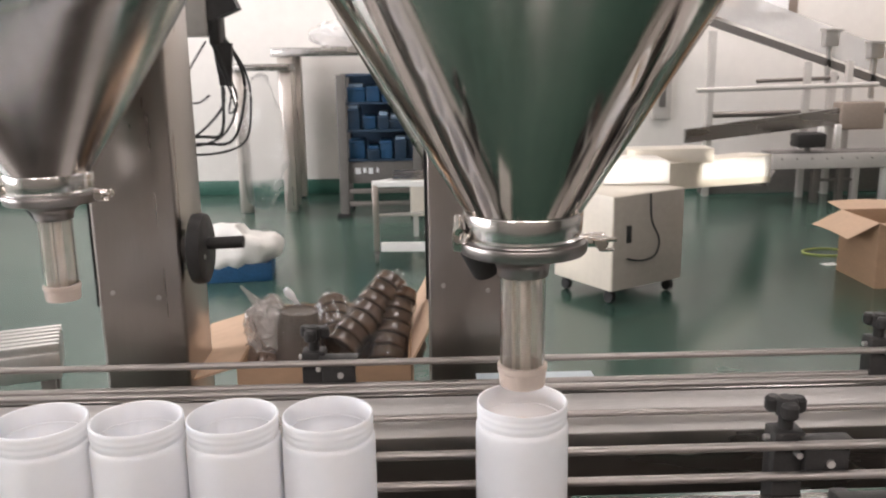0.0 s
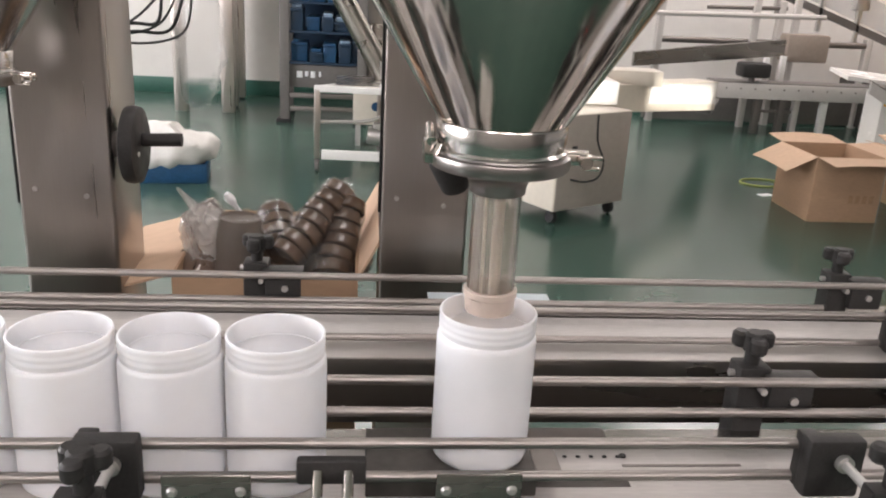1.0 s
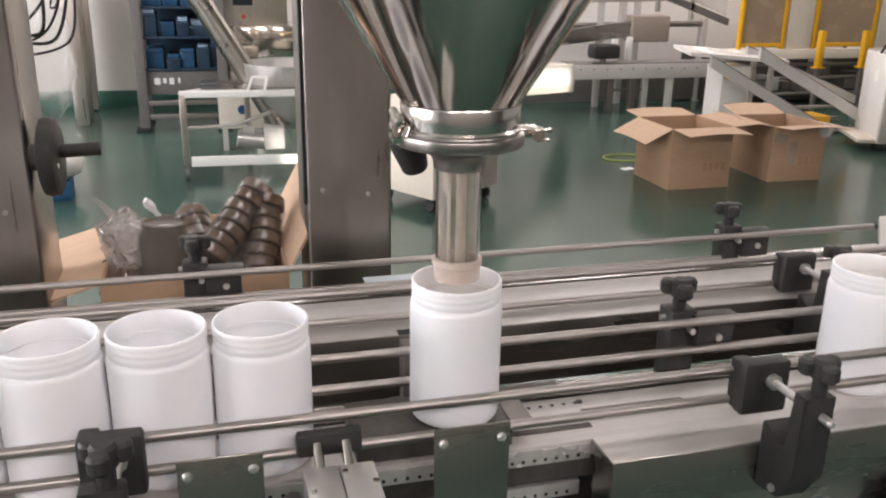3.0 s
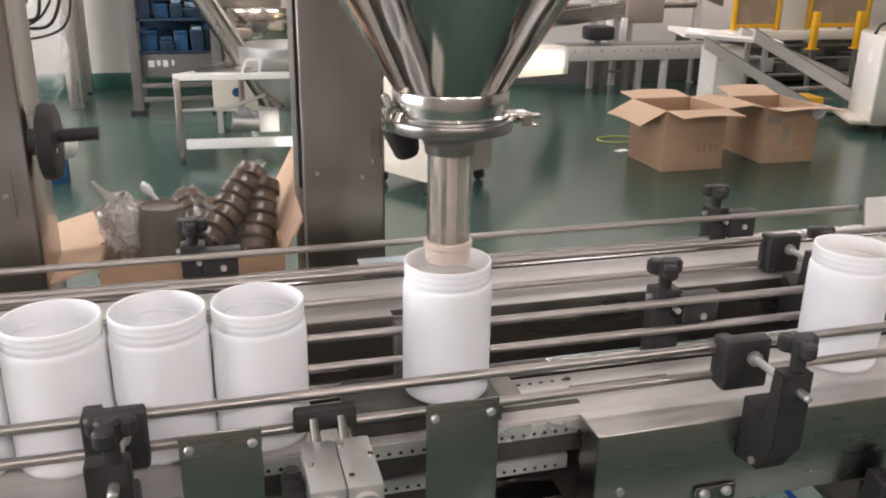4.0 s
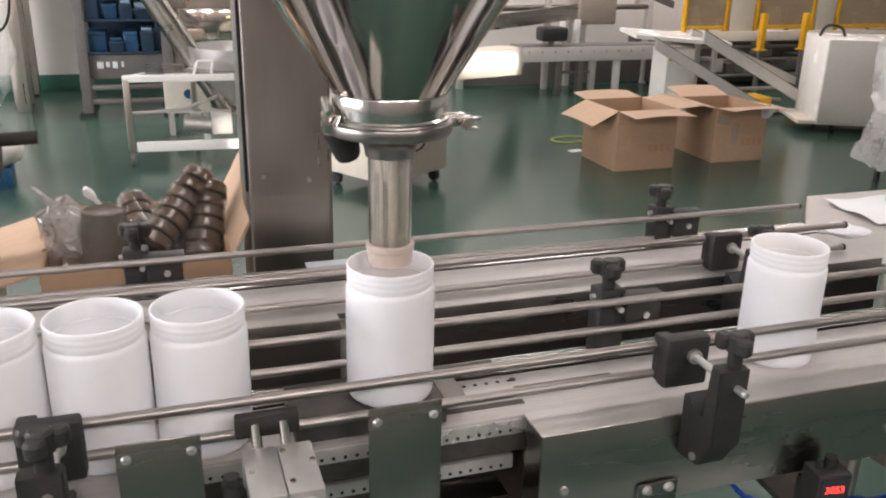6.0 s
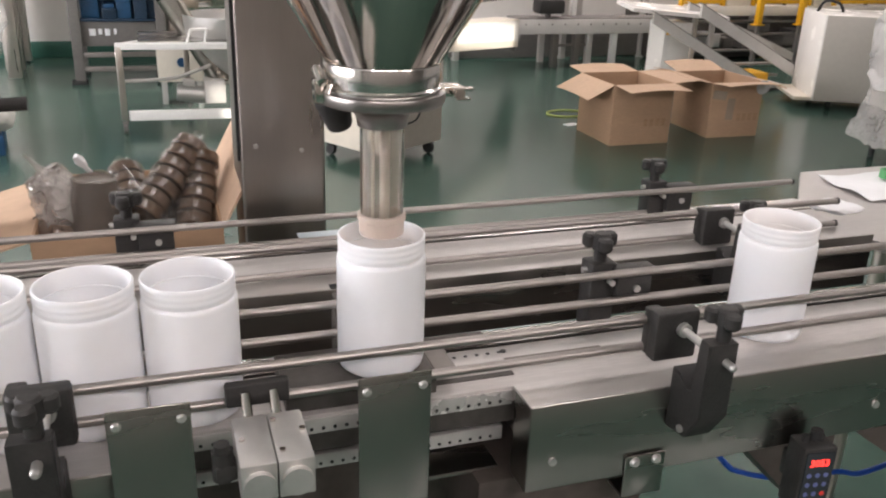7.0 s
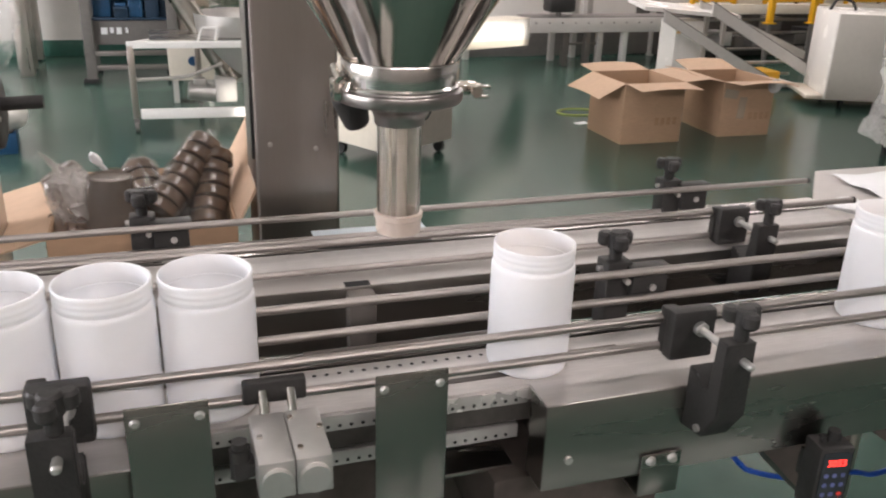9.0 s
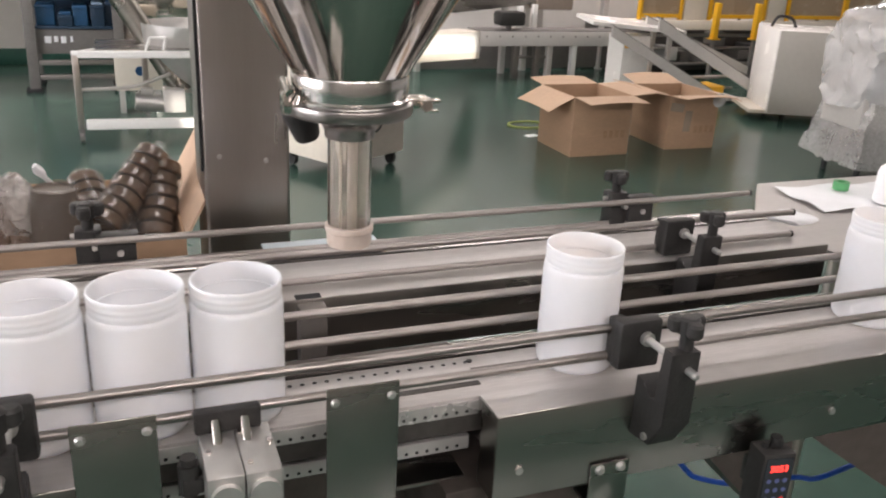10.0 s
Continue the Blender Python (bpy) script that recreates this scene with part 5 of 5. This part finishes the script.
def incline_conveyor():
    root = thing("incline_conveyor", "long inclined conveyor with a dark belt edge by the wall", "conveyor", at(0, 7.6, 0))
    a, b = Vector((2.0, 0, 1.90)), Vector((5.2, 0, 0.80))
    bm = B()
    slab(bm, [a, b, b + Vector((0, 0, 0.07)), a + Vector((0, 0, 0.07))], 0.06)
    part("belt_edge", bm, M_DARKGREY, root)
    bm = B()
    slab(bm, [a + Vector((0.5, 0.05, -0.06)), b + Vector((0, 0.05, 0.10)), b + Vector((0, 0.05, 0.36)), a + Vector((0.9, 0.05, 0.10))], 0.02)
    part("side_guard", bm, M_WRAP, root, "pale translucent side guard")
    for x, z in ((2.75, 1.60), (3.95, 1.20), (4.9, 0.88)):
        bm = B()
        box(bm, x - 0.03, x + 0.03, -0.03, 0.05, 0, z, 0.003)
        part("post", bm, M_GREYMET, root)
    bm = B()
    rod(bm, (2.78, 0, 0.80), (4.9, 0, 0.82), 0.03, 12)
    rod(bm, (3.2, 0, 1.12), (4.0, 0, 1.14), 0.02, 12)
    part("stretcher", bm, M_CROSS, root)
    for x, z in ((3.9, 1.52), (4.35, 1.40), (4.75, 1.24)):
        bm = B()
        box(bm, x - 0.07, x + 0.07, -0.03, 0.09, z - 0.08, z + 0.06, 0.01)
        box(bm, x - 0.09, x + 0.09, -0.05, 0.10, z + 0.06, z + 0.085, 0.004)
        box(bm, x - 0.02, x + 0.02, 0.0, 0.04, z - 0.46, z - 0.08, 0.002)
        part("sensor_head", bm, M_ALU, root)
    return root


incline_conveyor()
_nb = thing("notice_board", "pale framed notice board on the white wall", "notice board", at(3.1, 8.235, 0))
bm = B()
box(bm, -0.42, 0.72, -0.02, 0.012, 1.74, 2.5, 0.006)
part("frame", bm, M_BOARD, _nb)
bm = B()
box(bm, 0.30, 0.62, -0.026, -0.02, 1.80, 2.1)
part("sheet", bm, M_PAPER, _nb)
bm = B()
box(bm, -0.30, 0.1, -0.026, -0.02, 1.85, 2.3)
part("sheet", bm, M_CARDIN, _nb)
_wb = thing("wall_switch_box", "narrow grey switch box with conduit on the wall", "switch box", at(2.45, 8.23, 0))
bm = B()
box(bm, -0.09, 0.09, -0.06, 0.018, 0.72, 1.45, 0.006)
part("housing", bm, M_GREYMET, _wb)
bm = B()
box(bm, -0.04, 0.03, -0.07, -0.06, 0.85, 1.25, 0.004)
part("cover", bm, M_DARKGREY, _wb)

# ---- cartons on the floor ----
open_carton(at(2.86, 4.36, 0, 0.5), 0.225, 0.235, 0.405, [("left", 0.21, -26), ("front", 0.21, -3), ("back", 0.20, 5), ("right", 0.20, 4)], "open brown cardboard box with spread flaps on the floor")
open_carton(at(3.645, 4.42, 0, -1), 0.205, 0.235, 0.385, [("left", 0.20, 10), ("front", 0.20, 4), ("back", 0.20, 12), ("right", 0.21, -14)], "open brown cardboard box with peeling clear tape")
for _x, _z, _w, _h, _r in ((3.50, 0.30, 0.055, 0.030, 8), (3.74, 0.275, 0.075, 0.022, -6), (3.60, 0.20, 0.030, 0.075, 3)):
    bm = B()
    box(bm, -_w, _w, -0.0008, 0.0008, -_h, _h)
    for v in bm.verts:
        v.co.y -= 0.001
    solid("packing_tape", bm, M_TAPE, "wrinkled strip of clear packing tape on the box", "tape", group="tape strips", m=at(_x, 4.186, _z, -1) @ pose(0, 0, 0, 0, _r, 0))
film_heap(at(3.84, 4.175, 0.345), 0.055, 0.010, 0.05, 21.0, "loose end of clear packing tape on the box", M_WRAP)
bm = B()
pts = [(0.16 * math.cos(a) , 0.11 * math.sin(a), 0.006) for a in [2 * math.pi * k / 10 for k in range(11)]]
solid("strap_loop", tube(bm, pts, 0.006, 6), M_TAPEYEL, "yellow packing strap lying in a loop", "packing strap", m=at(2.79, 5.08, 0))
solid("floor_scrap", box(B(), -0.05, 0.05, -0.03, 0.03, 0, 0.004, 0.001), M_PAPER, "scrap of white paper on the floor", "paper scrap", m=at(2.66, 4.74, 0, 15))


# ---- folding machine, guard posts, white cabinet, wrapped machine ----
def folding_machine():
    root = thing("folding_machine", "carton folding machine with white tray and steel folding arms", "folding machine", at(0, 5.7, 0))
    bm = B()
    slab(bm, [(3.58, -0.12, 0.735), (4.52, -0.12, 0.655), (4.62, 0.35, 0.675), (3.68, 0.35, 0.755)], 0.03)
    part("tray", bm, M_PANEL, root)
    for x, y in ((4.45, 0.02), (4.45, 0.28)):
        bm = B()
        box(bm, x - 0.02, x + 0.02, y - 0.02, y + 0.02, 0, 0.68 if x > 4 else 0.73, 0.003)
        part("leg", bm, M_GREYMET, root)
    for a, b, w in (((3.75, -0.16, 0.66), (4.75, -0.30, 0.12), 0.045), ((4.20, -0.16, 0.72), (5.24, -0.30, 0.16), 0.05), ((4.25, 0.10, 0.72), (5.30, -0.05, 0.30), 0.035)):
        bm = B()
        a, b = Vector(a), Vector(b)
        slab(bm, [a + Vector((0, 0, -w)), b + Vector((0, 0, -w)), b + Vector((0, 0, w)), a + Vector((0, 0, w))], 0.03)
        part("folding_arm", bm, M_GREYMET, root)
        bm = B()
        slab(bm, [a + Vector((0, 0.0, w + 0.008)), b + Vector((0, 0.0, w + 0.008)), b + Vector((0, 0.06, w + 0.010)), a + Vector((0, 0.06, w + 0.010))], 0.006)
        part("arm_belt", bm, M_CROSS, root)
    bm = B()
    box(bm, 3.97, 4.24, 0.0, 0.25, 0.0, 0.60, 0.006)
    part("side_box", bm, M_PANEL, root)
    bm = B()
    box(bm, 3.985, 4.05, -0.004, 0, 0.50, 0.575)
    part("mark", bm, M_YELLOW, root)
    bm = B()
    box(bm, 3.88, 5.25, -0.05, 0.5, 0.02, 0.055, 0.003)
    part("base", bm, M_GREYMET, root)
    bm = B()
    box(bm, 4.55, 4.95, -0.20, 0.05, 0.056, 0.19, 0.01)
    part("drive", bm, M_YELLOW, root)
    for k in range(3):
        bm = B()
        box(bm, 4.30 + 0.17 * k, 4.37 + 0.17 * k, -0.02, 0.04, 0.06, 0.22 + 0.12 * (k % 2), 0.006)
        part("slide_block", bm, M_ALU, root)
    bm = B()
    rod(bm, (4.2, 0.02, 0.16), (5.2, 0.0, 0.13), 0.015, 10)
    rod(bm, (4.2, 0.12, 0.22), (5.2, 0.1, 0.22), 0.015, 10)
    part("slide_rod", bm, M_ROD, root)
    return root


folding_machine()


def guarded_machine():
    root = thing("guarded_machine", "packing machine behind yellow framed amber guard panels", "machine", at(0, 7.1, 0))
    for a, b in ((5.02, 5.52), (5.90, 6.62), (6.95, 7.75), (7.79, 8.6)):
        for x in (a, b):
            bm = B()
            box(bm, x - 0.016, x + 0.016, -0.03, 0.03, 0.60, 2.2, 0.003)
            part("post", bm, M_YELLOW, root)
        for z in (0.64, 2.18):
            bm = B()
            box(bm, a + 0.016, b - 0.016, -0.02, 0.02, z - 0.02, z + 0.02, 0.003)
            part("rail", bm, M_YELLOW, root)
        bm = B()
        box(bm, a + 0.016, b - 0.016, -0.004, 0.002, 0.66, 2.16)
        part("guard_panel", bm, M_AMBER, root)
        bm = B()
        rod(bm, (a * 0.4 + b * 0.6, 0.03, 0.60), (a * 0.4 + b * 0.6, 0.03, 2.15), 0.02, 10)
        part("mullion", bm, M_DARKGREY, root)
    for a, b in ((5.56, 5.86), (6.66, 6.91)):
        bm = B()
        box(bm, a, b, -0.02, 0.06, 0.60, 2.2, 0.006)
        part("pillar", bm, M_CREAM, root, "cream painted pillar")
    bm = B()
    box(bm, 4.9, 8.8, -0.06, 0.10, 0.50, 0.598, 0.006)
    part("ledge", bm, M_CREAM, root)
    bm = B()
    box(bm, 4.9, 8.8, 0.25, 0.9, 0.02, 0.50, 0.01)
    part("base_cabinet", bm, M_DARKSTEEL, root, "dark machine body")
    for k in range(16):
        x = 4.95 + 0.24 * k + random.uniform(-0.05, 0.05)
        w = random.uniform(0.04, 0.10)
        z = random.uniform(0.16, 0.42)
        bm = B()
        box(bm, x - w, x + w, random.uniform(-0.05, 0.05), 0.248, z - random.uniform(0.03, 0.10), z + 0.04, 0.006)
        part("slide_block", bm, random.choice((M_ALU, M_CROSS, M_BLACK, M_DARKGREY, M_CREAM)), root)
    for z, y in ((0.44, -0.02), (0.30, 0.0), (0.14, -0.04)):
        bm = B()
        rod(bm, (4.9, y, z), (8.8, y, z), 0.018, 12)
        part("slide_rod", bm, M_ROD, root)
    for x in (5.80, 6.33):
        bm = B()
        box(bm, x - 0.03, x + 0.03, -0.29, -0.23, 0.44, 0.80, 0.004)
        rp = part("bollard", bm, M_YELLOW, root, "yellow painted post")
        bm = B()
        box(bm, x - 0.06, x + 0.06, -0.30, -0.22, 0.425, 0.44, 0.003)
        part("foot_plate", bm, M_YELLOW, rp)
        bm = B()
        box(bm, x - 0.02, x + 0.02, -0.28, -0.24, 0.0, 0.425, 0.003)
        part("leg", bm, M_DARKGREY, rp)
    return root


guarded_machine()
_wc = thing("white_cabinet", "pale grey steel machine cabinet on casters", "cabinet", at(5.03, 5.16, 0, -24))
bm = B()
box(bm, 0.0, 1.35, -0.30, 0.30, 0.07, 0.755, 0.008)
part("body", bm, M_PANEL, _wc)
bm = B()
box(bm, 0.012, 1.345, -0.306, -0.30, 0.078, 0.752, 0.003)
part("door", bm, M_GREYDOOR, _wc, "plain grey-cream front panel")
for _x, _y in ((0.16, -0.24), (1.22, -0.24), (0.16, 0.24), (1.22, 0.24)):
    bm = B()
    rod(bm, (_x - 0.012, _y, 0.035), (_x + 0.012, _y, 0.035), 0.035, 16)
    part("caster", bm, M_RUBBER, _wc)
bm = B()
box(bm, -0.14, 0.0, -0.29, 0.28, 0.07, 0.10, 0.004)
part("base_ledge", bm, M_CREAM, _wc)
bm = B()
tube(bm, [(0.02, 0.0, 0.755), (0.05, -0.05, 0.84), (0.16, -0.05, 0.83), (0.22, 0.0, 0.76)], 0.012)
part("cable", bm, M_CABLE, _wc)


def wrapped_machine(m):
    root = thing("wrapped_machine", "stainless machine wrapped in crinkled clear film", "machine", m)
    bm = B()
    box(bm, -0.36, 0.64, -0.21, 0.21, 0.10, 0.34, 0.006)
    part("base", bm, M_STEELX, root)
    for x in (-0.32, 0.60):
        for y in (-0.17, 0.17):
            bm = B()
            rod(bm, (x, y, 0), (x, y, 0.10), 0.02, 12)
            part("foot", bm, M_RUBBER, root)
    bm = B()
    box(bm, -0.40, 0.6, -0.20, 0.20, 0.341, 0.95, 0.01)
    part("housing", bm, M_GREYMET, root)
    bm = B()
    box(bm, -0.385, -0.22, -0.2045, -0.20, 0.56, 0.76, 0.003)
    part("panel", bm, M_PAPER, root)
    bm = B()
    bmesh.ops.create_icosphere(bm, subdivisions=5, radius=1)
    for v in bm.verts:
        c = v.co
        v.co = Vector((max(min(c.x * 0.72, 0.56), -0.53) + 0.10, max(min(c.y * 0.38, 0.26), -0.26), max(min(c.z * 0.44, 0.34), -0.26) + 0.74))
    crumple(bm, 0.035, 6, 2)
    crumple(bm, 0.014, 24, 5)
    part("film", bm, M_WRAP, root, "crinkled shiny clear film")
    # flared film skirt, square in plan
    bm = B()
    rows = []
    for j in range(15):
        u = j / 14
        hx, hy, z = 0.46 + 0.08 * u, 0.24 + 0.07 * u, 0.52 - 0.40 * u
        ring = []
        for k in range(64):
            a = 2 * math.pi * k / 64
            m_ = max(abs(math.cos(a)), abs(math.sin(a)))
            ring.append(bm.verts.new((0.10 + hx * math.cos(a) / m_, hy * math.sin(a) / m_, z)))
        rows.append(ring)
    for a, b in zip(rows, rows[1:]):
        for k in range(64):
            bm.faces.new((a[k], a[(k + 1) % 64], b[(k + 1) % 64], b[k]))
    crumple(bm, 0.022, 7, 9)
    crumple(bm, 0.012, 26, 3)
    part("film_skirt", bm, M_SKIRTFILM, root, "loose flared skirt of clear film")
    return root


wrapped_machine(at(4.54, 3.30, 0, -10))


motions()
